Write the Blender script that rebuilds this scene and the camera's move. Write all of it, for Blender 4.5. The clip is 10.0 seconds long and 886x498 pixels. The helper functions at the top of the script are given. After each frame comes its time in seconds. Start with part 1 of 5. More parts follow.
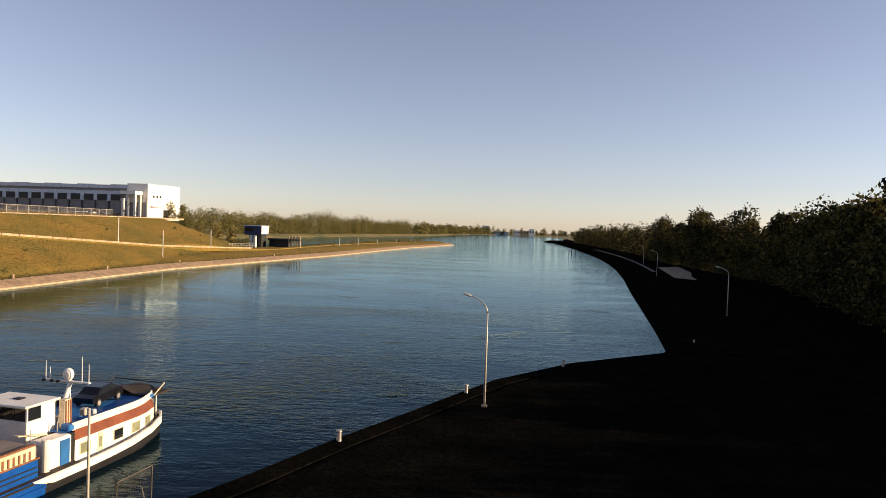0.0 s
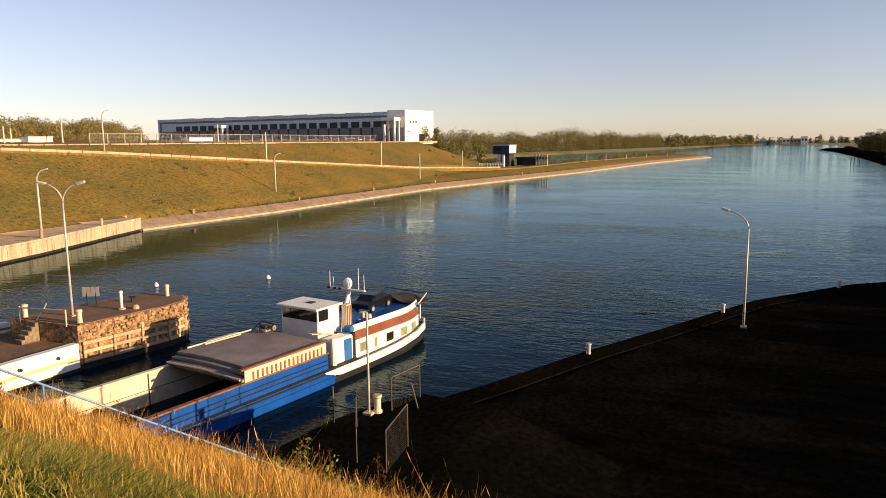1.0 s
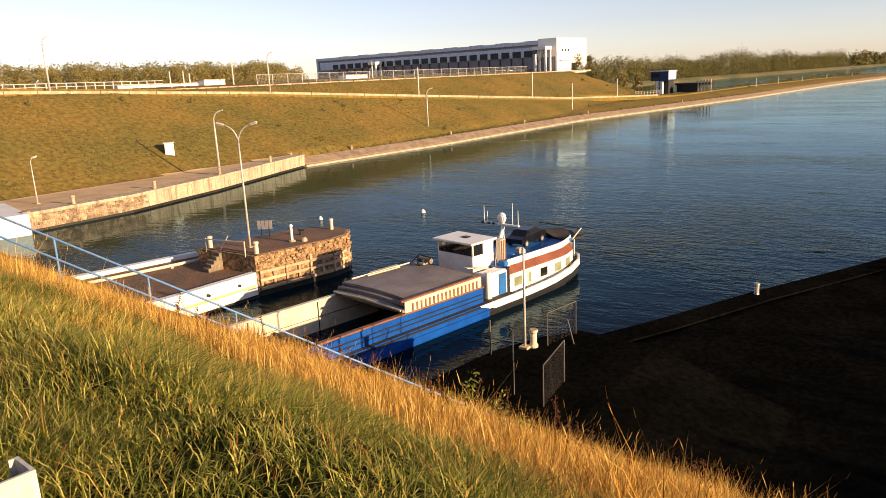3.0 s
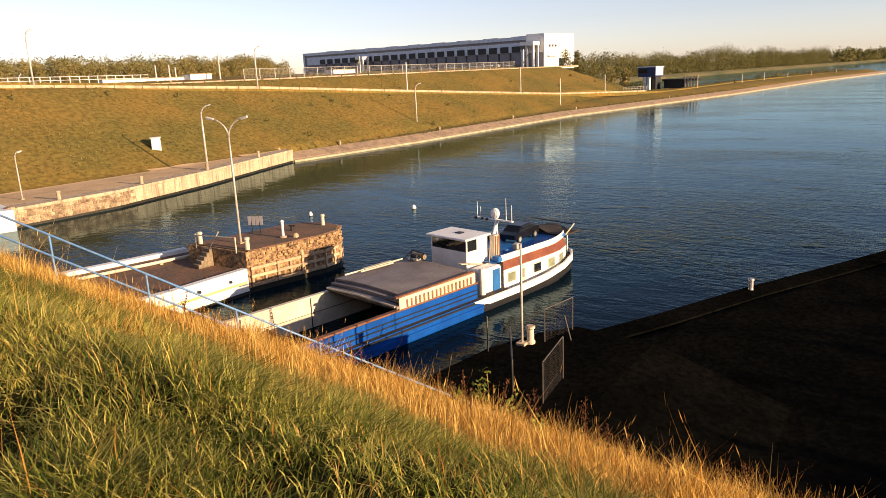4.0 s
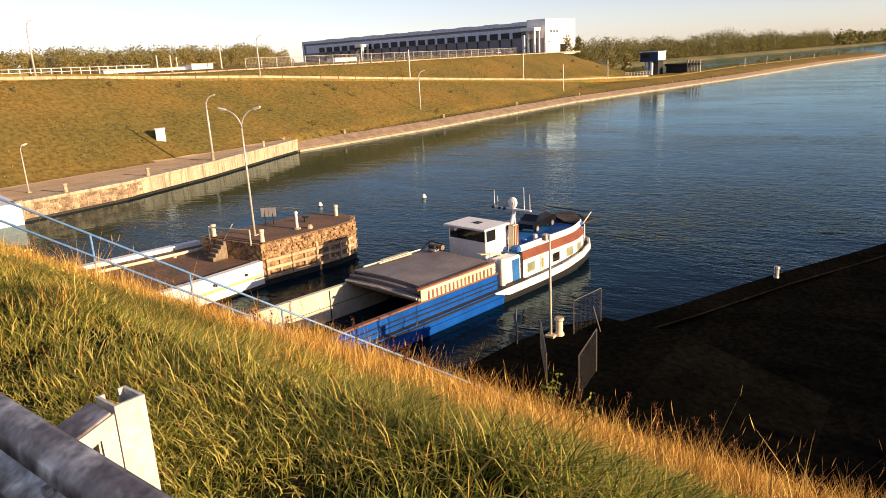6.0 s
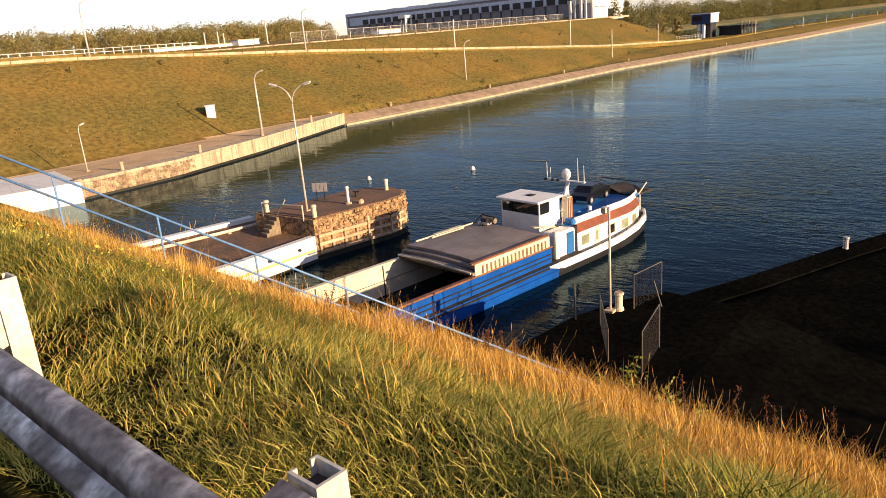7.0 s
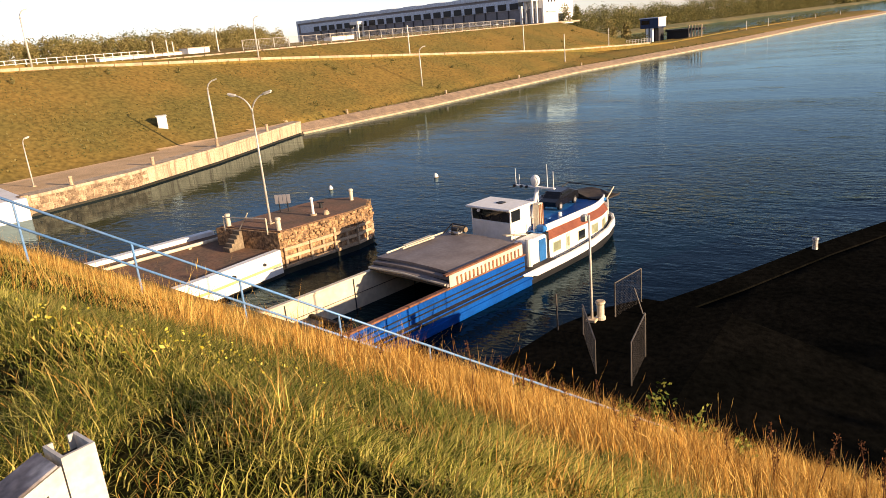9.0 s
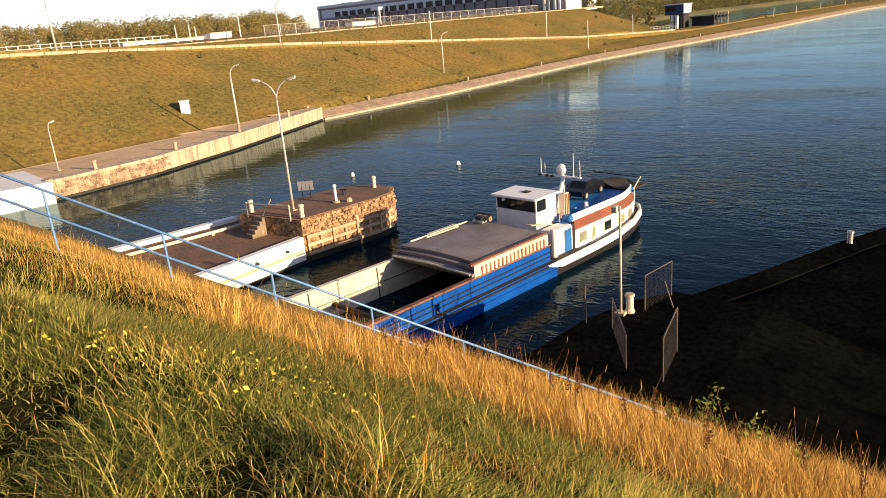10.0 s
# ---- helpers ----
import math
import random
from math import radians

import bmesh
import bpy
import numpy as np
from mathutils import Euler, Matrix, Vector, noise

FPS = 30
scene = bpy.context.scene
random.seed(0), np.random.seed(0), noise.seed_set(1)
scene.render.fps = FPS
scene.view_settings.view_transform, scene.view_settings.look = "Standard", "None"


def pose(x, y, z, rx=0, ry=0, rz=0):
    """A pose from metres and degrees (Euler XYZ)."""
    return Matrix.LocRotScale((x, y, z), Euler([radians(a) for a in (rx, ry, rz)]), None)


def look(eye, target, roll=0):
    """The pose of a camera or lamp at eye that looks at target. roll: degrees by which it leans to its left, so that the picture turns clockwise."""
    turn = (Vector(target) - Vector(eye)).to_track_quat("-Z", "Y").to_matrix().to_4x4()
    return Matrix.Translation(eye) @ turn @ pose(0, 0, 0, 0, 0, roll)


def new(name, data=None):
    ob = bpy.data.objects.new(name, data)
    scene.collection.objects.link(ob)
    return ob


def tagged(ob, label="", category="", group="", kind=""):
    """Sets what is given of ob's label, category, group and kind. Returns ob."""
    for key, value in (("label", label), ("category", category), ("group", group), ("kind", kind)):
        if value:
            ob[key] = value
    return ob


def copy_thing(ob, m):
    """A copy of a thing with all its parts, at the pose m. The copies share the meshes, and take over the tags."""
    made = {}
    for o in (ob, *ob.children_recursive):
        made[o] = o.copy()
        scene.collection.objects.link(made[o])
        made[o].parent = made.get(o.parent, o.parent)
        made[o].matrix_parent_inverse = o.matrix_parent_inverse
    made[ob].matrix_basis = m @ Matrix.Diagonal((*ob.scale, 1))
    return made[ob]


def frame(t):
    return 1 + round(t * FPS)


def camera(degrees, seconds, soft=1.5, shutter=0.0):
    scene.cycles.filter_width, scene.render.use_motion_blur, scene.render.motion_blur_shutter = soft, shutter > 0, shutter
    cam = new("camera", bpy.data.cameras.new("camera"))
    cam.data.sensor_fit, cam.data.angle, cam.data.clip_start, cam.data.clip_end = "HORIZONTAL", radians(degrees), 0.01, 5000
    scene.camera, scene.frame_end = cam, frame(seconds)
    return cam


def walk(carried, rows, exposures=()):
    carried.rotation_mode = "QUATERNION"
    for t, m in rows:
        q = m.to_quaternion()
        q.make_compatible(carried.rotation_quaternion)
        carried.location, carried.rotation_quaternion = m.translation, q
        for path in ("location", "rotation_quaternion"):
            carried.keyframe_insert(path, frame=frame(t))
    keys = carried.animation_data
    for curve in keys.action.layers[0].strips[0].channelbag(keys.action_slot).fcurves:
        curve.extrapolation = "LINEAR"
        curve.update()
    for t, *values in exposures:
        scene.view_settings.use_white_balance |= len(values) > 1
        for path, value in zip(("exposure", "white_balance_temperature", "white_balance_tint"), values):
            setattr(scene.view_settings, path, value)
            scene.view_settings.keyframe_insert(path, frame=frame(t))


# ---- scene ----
cam = camera(63.7, 10.0, soft=0.68)
EXPOSURES = [(0.0, 0.70, 6600, 12), (0.5, 0.62, 6650, 13), (1.0, 0.72, 6750, 14), (1.5, 0.78, 6750, 14), (2.0, 0.94, 6750, 14), (4.0, 0.93, 6580, 15), (8.0, 0.98, 6380, 15), (10.0, 1.03, 6250, 13)]
PATH = [
    (0, (-0.943, 0.5, 16.694), (-1.083, 2.494, 16.635), 2.0),
    (0.5, (-0.907, 0.211, 16.629), (-1.453, 2.126, 16.451), -0.2),
    (1, (-0.902, 0.171, 16.619), (-1.696, 1.983, 16.321), -0.5),
    (1.5, (-0.818, 0.148, 16.656), (-1.807, 1.85, 16.301), -1.0),
    (2, (-0.798, 0.135, 16.721), (-1.913, 1.744, 16.312), -1.4),
    (3.5, (-1.565, 0.044, 16.737), (-2.706, 1.615, 16.258), -2.8),
    (4, (-1.837, 0.054, 16.694), (-2.948, 1.645, 16.211), -2.5),
    (4.5, (-2.353, 0.004, 16.755), (-3.475, 1.579, 16.245), -5.5),
    (5, (-2.679, -0.069, 16.79), (-3.796, 1.512, 16.289), -2.5),
    (6.5, (-3.636, -0.149, 16.8), (-4.749, 1.424, 16.264), -3.7),
    (7, (-3.994, -0.056, 16.862), (-5.196, 1.431, 16.278), -4.8),
    (7.5, (-4.439, 0.003, 16.869), (-5.574, 1.539, 16.275), -5.4),
    (8, (-4.703, 0.05, 16.915), (-5.828, 1.607, 16.359), -3.1),
    (8.5, (-5.067, 0.166, 16.942), (-6.25, 1.664, 16.346), -4.1),
    (9, (-5.425, 0.228, 16.983), (-6.531, 1.79, 16.403), -5.3),
    (9.5, (-5.729, 0.281, 16.984), (-6.821, 1.837, 16.361), -4.8),
    (10, (-6.057, 0.421, 17.0), (-7.201, 1.944, 16.39), -5.1),
]
walk(cam, [(t, look(eye, aim, roll)) for t, eye, aim, roll in PATH], exposures=EXPOSURES)

# ---- world and sun ----
SUN_DIR = Vector((0.985, 0.03, 0.205)).normalized()
world = bpy.data.worlds.new("sky")
scene.world = world
world.use_nodes = True
wt = world.node_tree
wt.nodes.clear()
sky = wt.nodes.new("ShaderNodeTexSky")
sky.sky_type = "NISHITA"
sky.sun_disc = False
sky.sun_elevation = math.asin(SUN_DIR.z)
sky.sun_rotation = math.atan2(SUN_DIR.x, SUN_DIR.y)
sky.air_density, sky.dust_density, sky.ozone_density = 0.78, 0.3, 1.6
bg = wt.nodes.new("ShaderNodeBackground")
bg.inputs["Strength"].default_value = 0.098
wo = wt.nodes.new("ShaderNodeOutputWorld")
haze = wt.nodes.new("ShaderNodeHueSaturation")
haze.inputs["Saturation"].default_value = 0.77
tint = wt.nodes.new("ShaderNodeMix")
tint.data_type, tint.blend_type = "RGBA", "MULTIPLY"
tint.inputs["Factor"].default_value = 1.0
tint.inputs["B"].default_value = (1.06, 0.955, 1.0, 1)
wt.links.new(sky.outputs[0], haze.inputs["Color"])
wt.links.new(haze.outputs[0], tint.inputs["A"])
wt.links.new(tint.outputs["Result"], bg.inputs[0])
wt.links.new(bg.outputs[0], wo.inputs[0])
sun = new("sun", bpy.data.lights.new("sun", "SUN"))
sun.data.energy, sun.data.angle, sun.data.color = 5.0, radians(0.6), (1.0, 0.74, 0.45)
sun.matrix_world = look(SUN_DIR * 400, (0, 0, 0))


# ---- materials ----
def material(name, color, rough=0.8, metal=0.0, vary=0.25, scale=1.0, fine=8.0, bump=0.3, second=None, patch=0.5, per=0.0, distance=0.02, space="Object", spec=0.4):
    """A surface with large patches, fine grain and relief. second: the colour of the patches."""
    m = bpy.data.materials.new(name)
    m.use_nodes = True
    nt = m.node_tree
    n, l = nt.nodes, nt.links
    b = n["Principled BSDF"]
    b.inputs["Roughness"].default_value, b.inputs["Metallic"].default_value = rough, metal
    b.inputs["Specular IOR Level"].default_value = spec
    tc = n.new("ShaderNodeTexCoord")
    if space == "World":
        tc = n.new("ShaderNodeNewGeometry")
    co = tc.outputs["Position"] if space == "World" else tc.outputs["Object"]
    big, small = n.new("ShaderNodeTexNoise"), n.new("ShaderNodeTexNoise")
    for node, sc, de in ((big, scale, 5), (small, fine, 4)):
        node.inputs["Scale"].default_value, node.inputs["Detail"].default_value = sc, de
        l.new(co, node.inputs["Vector"])
    ramp = n.new("ShaderNodeMapRange")
    ramp.inputs["From Min"].default_value, ramp.inputs["From Max"].default_value = patch - 0.12, patch + 0.16
    l.new(big.outputs["Fac"], ramp.inputs["Value"])
    mix = n.new("ShaderNodeMix")
    mix.data_type = "RGBA"
    other = second if second else tuple(c * 0.7 for c in color)
    mix.inputs["A"].default_value, mix.inputs["B"].default_value = (*color, 1), (*other, 1)
    l.new(ramp.outputs["Result"], mix.inputs["Factor"])
    value = n.new("ShaderNodeMapRange")
    value.inputs["To Min"].default_value, value.inputs["To Max"].default_value = 1 - vary, 1 + vary
    value.inputs["From Min"].default_value, value.inputs["From Max"].default_value = 0.3, 0.7
    l.new(small.outputs["Fac"], value.inputs["Value"])
    fac = value.outputs["Result"]
    if per:
        info, spread, mul = n.new("ShaderNodeObjectInfo"), n.new("ShaderNodeMapRange"), n.new("ShaderNodeMath")
        spread.inputs["To Min"].default_value, spread.inputs["To Max"].default_value = 1 - per, 1 + per
        mul.operation = "MULTIPLY"
        l.new(info.outputs["Random"], spread.inputs["Value"])
        l.new(spread.outputs["Result"], mul.inputs[0])
        l.new(fac, mul.inputs[1])
        fac = mul.outputs[0]
    hsv = n.new("ShaderNodeHueSaturation")
    l.new(mix.outputs["Result"], hsv.inputs["Color"])
    l.new(fac, hsv.inputs["Value"])
    l.new(hsv.outputs["Color"], b.inputs["Base Color"])
    if bump:
        bn = n.new("ShaderNodeBump")
        bn.inputs["Strength"].default_value, bn.inputs["Distance"].default_value = bump, distance
        l.new(small.outputs["Fac"], bn.inputs["Height"])
        l.new(bn.outputs["Normal"], b.inputs["Normal"])
    return m


def water_material():
    m = bpy.data.materials.new("river_water")
    m.use_nodes = True
    n, l = m.node_tree.nodes, m.node_tree.links
    b = n["Principled BSDF"]
    geo = n.new("ShaderNodeNewGeometry")

    def layer(sc, stretch, turn, detail, distort):
        mp, tx = n.new("ShaderNodeMapping"), n.new("ShaderNodeTexNoise")
        mp.inputs["Scale"].default_value = (sc * stretch, sc, sc)
        mp.inputs["Rotation"].default_value = (0, 0, radians(turn))
        tx.inputs["Scale"].default_value, tx.inputs["Detail"].default_value = 1.0, detail
        tx.inputs["Distortion"].default_value = distort
        l.new(geo.outputs["Position"], mp.inputs["Vector"])
        l.new(mp.outputs["Vector"], tx.inputs["Vector"])
        return tx.outputs["Fac"]

    def maths(kind, a, c):
        k = n.new("ShaderNodeMath")
        k.operation = kind
        for slot, v in zip(k.inputs, (a, c)):
            if isinstance(v, (int, float)):
                slot.default_value = v
            else:
                l.new(v, slot)
        return k.outputs[0]

    # calm and ruffled patches, slow eddies, short ripples
    ruffle = n.new("ShaderNodeMapRange")
    ruffle.inputs["From Min"].default_value, ruffle.inputs["From Max"].default_value = 0.36, 0.66
    ruffle.inputs["To Min"].default_value, ruffle.inputs["To Max"].default_value = 0.35, 1.5
    l.new(layer(0.05, 0.45, 20, 4, 0.8), ruffle.inputs["Value"])
    short = maths("ADD", maths("MULTIPLY", layer(0.75, 0.5, 25, 3, 0.5), 0.62), maths("MULTIPLY", layer(2.2, 0.55, -15, 3, 0.4), 0.42))
    boil = n.new("ShaderNodeMapRange")
    boil.inputs["From Min"].default_value, boil.inputs["From Max"].default_value = 0.63, 0.72
    boil.inputs["To Min"].default_value, boil.inputs["To Max"].default_value = 0.0, 1.4
    l.new(layer(0.085, 0.55, 8, 5, 1.2), boil.inputs["Value"])
    split = n.new("ShaderNodeSeparateXYZ")
    l.new(geo.outputs["Position"], split.inputs[0])
    shelter, basin, reach = n.new("ShaderNodeMapRange"), n.new("ShaderNodeMapRange"), n.new("ShaderNodeMapRange")
    for node, slot, (a0, a1, b0, b1) in ((shelter, "X", (-98, -58, 0.35, 1.0)), (basin, "Y", (55, 170, 1.9, 0.0)), (reach, "Y", (400, 560, 0.0, 0.9))):
        node.inputs["From Min"].default_value, node.inputs["From Max"].default_value = a0, a1
        node.inputs["To Min"].default_value, node.inputs["To Max"].default_value = b0, b1
        l.new(split.outputs[slot], node.inputs["Value"])
    open_water = n.new("ShaderNodeMapRange")
    open_water.inputs["From Min"].default_value, open_water.inputs["From Max"].default_value = -84, -62
    l.new(split.outputs["X"], open_water.inputs["Value"])
    wash = maths("MULTIPLY", basin.outputs["Result"], open_water.outputs["Result"])
    gap, churn = n.new("ShaderNodeVectorMath"), n.new("ShaderNodeMapRange")
    gap.operation = "DISTANCE"
    gap.inputs[1].default_value = (-27.0, 62.5, 0)
    l.new(geo.outputs["Position"], gap.inputs[0])
    churn.inputs["From Min"].default_value, churn.inputs["From Max"].default_value = 2.0, 10.0
    churn.inputs["To Min"].default_value, churn.inputs["To Max"].default_value = 2.6, 0.0
    l.new(gap.outputs["Value"], churn.inputs["Value"])
    wash = maths("ADD", wash, churn.outputs["Result"])
    wind = maths("ADD", maths("ADD", shelter.outputs["Result"], wash), reach.outputs["Result"])
    short = maths("MULTIPLY", maths("MULTIPLY", short, wind), maths("ADD", ruffle.outputs["Result"], boil.outputs["Result"]))
    height = maths("ADD", maths("MULTIPLY", layer(0.14, 0.6, 30, 3, 1.5), 1.0), short)
    bn = n.new("ShaderNodeBump")
    bn.inputs["Strength"].default_value, bn.inputs["Distance"].default_value = 1.0, 0.055
    l.new(height, bn.inputs["Height"])
    # deep body colour under a cool gloss
    n.remove(b)
    body, gloss, mix, fres = n.new("ShaderNodeBsdfDiffuse"), n.new("ShaderNodeBsdfGlossy"), n.new("ShaderNodeMixShader"), n.new("ShaderNodeFresnel")
    body.inputs["Color"].default_value = (0.0008, 0.008, 0.015, 1)
    gloss.inputs["Color"].default_value, gloss.inputs["Roughness"].default_value = (0.68, 0.91, 1.0, 1), 0.04
    fres.inputs["IOR"].default_value = 1.135
    for node in (body, gloss, fres):
        l.new(bn.outputs["Normal"], node.inputs["Normal"])
    l.new(fres.outputs[0], mix.inputs["Fac"])
    l.new(body.outputs[0], mix.inputs[1])
    l.new(gloss.outputs[0], mix.inputs[2])
    l.new(mix.outputs[0], n["Material Output"].inputs["Surface"])
    return m


def streaked(name, color, stain):
    """Cast concrete with rain streaks down its face and damp blotches."""
    m = material(name, color, 0.9, second=tuple(c * 0.78 for c in color), scale=0.5, fine=5, space="World")
    n, l = m.node_tree.nodes, m.node_tree.links
    p = n["Principled BSDF"]
    old = p.inputs["Base Color"].links[0].from_socket
    geo, mp, tx, ramp, mix = n.new("ShaderNodeNewGeometry"), n.new("ShaderNodeMapping"), n.new("ShaderNodeTexNoise"), n.new("ShaderNodeMapRange"), n.new("ShaderNodeMix")
    mp.inputs["Scale"].default_value = (1.6, 1.6, 0.16)
    tx.inputs["Scale"].default_value, tx.inputs["Detail"].default_value = 1.0, 6
    ramp.inputs["From Min"].default_value, ramp.inputs["From Max"].default_value = 0.50, 0.68
    ramp.inputs["To Max"].default_value = 0.75
    mix.data_type = "RGBA"
    mix.inputs["B"].default_value = (*stain, 1)
    l.new(geo.outputs["Position"], mp.inputs["Vector"])
    l.new(mp.outputs["Vector"], tx.inputs["Vector"])
    l.new(tx.outputs["Fac"], ramp.inputs["Value"])
    l.new(ramp.outputs["Result"], mix.inputs["Factor"])
    l.new(old, mix.inputs["A"])
    l.new(mix.outputs["Result"], p.inputs["Base Color"])
    return m


WATER = water_material()
QUAYWALL = streaked("rain_streaked_concrete", (0.54, 0.41, 0.27), (0.20, 0.14, 0.09))
QUAYSTONE = material("quay_ashlar", (0.40, 0.28, 0.17), 0.92, second=(0.17, 0.115, 0.07), scale=1.3, fine=5, vary=0.35, bump=0.9, distance=0.06, per=0.3, space="World")
GROUND = material("dry_grass_ground", (0.215, 0.138, 0.034), 0.98, spec=0.1, second=(0.15, 0.118, 0.031), scale=0.07, fine=1.3, vary=0.34, bump=0.45, distance=0.2, space="World")
# near-black: the shade on the near right bank is put into this colour
SHADESOIL = material("soil_with_shade_in_colour", (0.0036, 0.0036, 0.003), 1.0, spec=0.0, second=(0.0065, 0.006, 0.0048), scale=0.3, fine=3, vary=0.4, bump=0.5, distance=0.08, space="World")
# thatch, its colour darkened to deepen the shade between the blades
SHADETHATCH = material("thatch_in_blade_shade", (0.020, 0.021, 0.007), 1.0, spec=0.0, second=(0.036, 0.030, 0.009), scale=1.5, fine=14, vary=0.5, bump=0.8, distance=0.04, space="World")
FARGRASS = material("far_meadow", (0.22, 0.17, 0.06), 0.95, second=(0.12, 0.12, 0.04), scale=0.02, fine=0.2, vary=0.3, bump=0.0, space="World")
CONCRETE = material("weathered_concrete", (0.52, 0.39, 0.25), 0.9, second=(0.34, 0.25, 0.16), scale=0.5, fine=5, space="World")
DARKCONC = material("stained_concrete", (0.26, 0.20, 0.13), 0.92, second=(0.12, 0.09, 0.06), scale=0.7, fine=6, space="World")
WHITE = material("white_paint", (0.82, 0.80, 0.76), 0.55, second=(0.74, 0.71, 0.65), scale=0.6, fine=4, vary=0.06, bump=0.05)
YELLOW = material("yellow_paint", (0.78, 0.66, 0.22), 0.6, vary=0.1)
GRAVEL = material("gravel_path", (0.63, 0.42, 0.225), 0.95, second=(0.50, 0.33, 0.165), scale=0.3, fine=9, space="World")
ASPHALT = material("worn_asphalt", (0.10, 0.085, 0.07), 0.9, second=(0.06, 0.05, 0.045), scale=0.4, fine=14, space="World")
STONE = material("revetment_stone", (0.35, 0.245, 0.155), 0.9, second=(0.21, 0.15, 0.10), scale=0.6, fine=4, bump=0.8, distance=0.08, space="World")
BLUE = material("blue_hull_paint", (0.002, 0.075, 0.36), 0.42, spec=0.25, second=(0.002, 0.055, 0.27), scale=0.8, fine=5, vary=0.12, bump=0.08)
STEEL = material("galvanised_steel", (0.55, 0.54, 0.52), 0.45, 0.6, vary=0.15, fine=20, bump=0.1)


# ---- mesh helpers ----
def mesh_from(bm, name, mat):
    bmesh.ops.recalc_face_normals(bm, faces=bm.faces[:])
    me = bpy.data.meshes.new(name)
    bm.to_mesh(me)
    bm.free()
    for x in (mat if isinstance(mat, (list, tuple)) else [mat]):
        me.materials.append(x)
    return me


def part(name, bm, mat, parent=None, label="", m=None, smooth=False):
    ob = new(name, mesh_from(bm, name, mat))
    if smooth:
        for p in ob.data.polygons:
            p.use_smooth = True
    if parent is not None:
        ob.parent = parent
    if m is not None:
        ob.matrix_basis = m
    if label:
        ob["label"] = label
    return ob


def thing(name, label, category, m=None, group="", kind=""):
    ob = tagged(new(name), label, category, group, kind)
    if m is not None:
        ob.matrix_basis = m
    return ob


def add_box(bm, a, b, bevel=0.0, m=None, mat=0):
    """A box from corner a to corner b."""
    a, b = Vector(a), Vector(b)
    r = bmesh.ops.create_cube(bm, size=1.0)
    vs = r["verts"]
    for v in vs:
        v.co = Vector((a[i] + (v.co[i] + 0.5) * (b[i] - a[i]) for i in range(3)))
    faces = {f for v in vs for f in v.link_faces}
    for f in faces:
        f.material_index = mat
    if bevel:
        es = list({e for v in vs for e in v.link_edges})
        r = bmesh.ops.bevel(bm, geom=es, offset=bevel, segments=1, affect="EDGES")
        vs = list({v for f in r["faces"] for v in f.verts} | {v for v in vs if v.is_valid})
    if m is not None:
        bmesh.ops.transform(bm, matrix=m, verts=vs)
    return bm


def box(a, b, bevel=0.0, m=None):
    return add_box(bmesh.new(), a, b, bevel, m)


def add_tube(bm, pts, radii, seg=10, cap=True):
    """A round bar through pts; radii: one, or one for each point."""
    pts = [Vector(p) for p in pts]
    if not isinstance(radii, (list, tuple)):
        radii = [radii] * len(pts)
    rings = []
    for i, p in enumerate(pts):
        d = (pts[min(i + 1, len(pts) - 1)] - pts[max(i - 1, 0)]).normalized()
        up = Vector((0, 0, 1)) if abs(d.z) < 0.95 else Vector((0, 1, 0))
        u = d.cross(up).normalized()
        v = d.cross(u)
        rings.append([bm.verts.new(p + (u * math.cos(a) + v * math.sin(a)) * radii[i]) for a in (2 * math.pi * k / seg for k in range(seg))])
    for r0, r1 in zip(rings, rings[1:]):
        for k in range(seg):
            bm.faces.new((r0[k], r0[(k + 1) % seg], r1[(k + 1) % seg], r1[k]))
    if cap:
        bm.faces.new(rings[0])
        bm.faces.new(rings[-1][::-1])
    return bm


def tube(pts, radii, seg=10):
    return add_tube(bmesh.new(), pts, radii, seg)


def add_loft(bm, rows, closed=False, mat=0):
    """A skin through rows of points of equal number."""
    vs = [[bm.verts.new(p) for p in row] for row in rows]
    for r0, r1 in zip(vs, vs[1:]):
        n = len(r0)
        for k in range(n if closed else n - 1):
            f = bm.faces.new((r0[k], r0[(k + 1) % n], r1[(k + 1) % n], r1[k]))
            f.material_index = mat
    return vs


def add_prism(bm, outline, z0, z1, mat=0):
    lo = [bm.verts.new((x, y, z0)) for x, y in outline]
    hi = [bm.verts.new((x, y, z1)) for x, y in outline]
    bm.faces.new(lo[::-1]).material_index = mat
    bm.faces.new(hi).material_index = mat
    n = len(lo)
    for k in range(n):
        bm.faces.new((lo[k], lo[(k + 1) % n], hi[(k + 1) % n], hi[k])).material_index = mat
    return bm


# ---- the lie of the land ----
WEST = [(-120, -132), (0, -104.5), (41, -95), (55.5, -95.4), (74, -100), (94, -107), (102, -109.6), (142, -106.5), (226, -105.5), (372, -84), (540, -68), (658, -48), (712, -40)]
EAST = [(-120, -55), (0, -27), (27, -20.6), (30, -19.4), (34, -17.3), (39.6, -14.5), (47.3, -11.1), (55, -7.2), (63, -3.3), (69, -0.3), (80, 8.3), (89.8, 20.6), (96, 23), (103, 24), (125, 27.3), (201, 37.7), (265, 47), (332, 55.5), (400, 62.5), (470, 68), (557, 72.5), (760, 80), (1000, 84), (1141, 77), (1190, 84), (1270, 130), (2000, 170), (2300, 20), (5000, 20)]
SHORE = [(335, -380), (420, -330), (612, -247), (907, -205), (1395, -122), (2000, -60), (2300, 20), (5000, 20)]


def along(line, y):
    return float(np.interp(y, [p[0] for p in line], [p[1] for p in line]))


def smooth(a, b, x):
    t = min(1.0, max(0.0, (x - a) / (b - a)))
    return t * t * (3 - 2 * t)


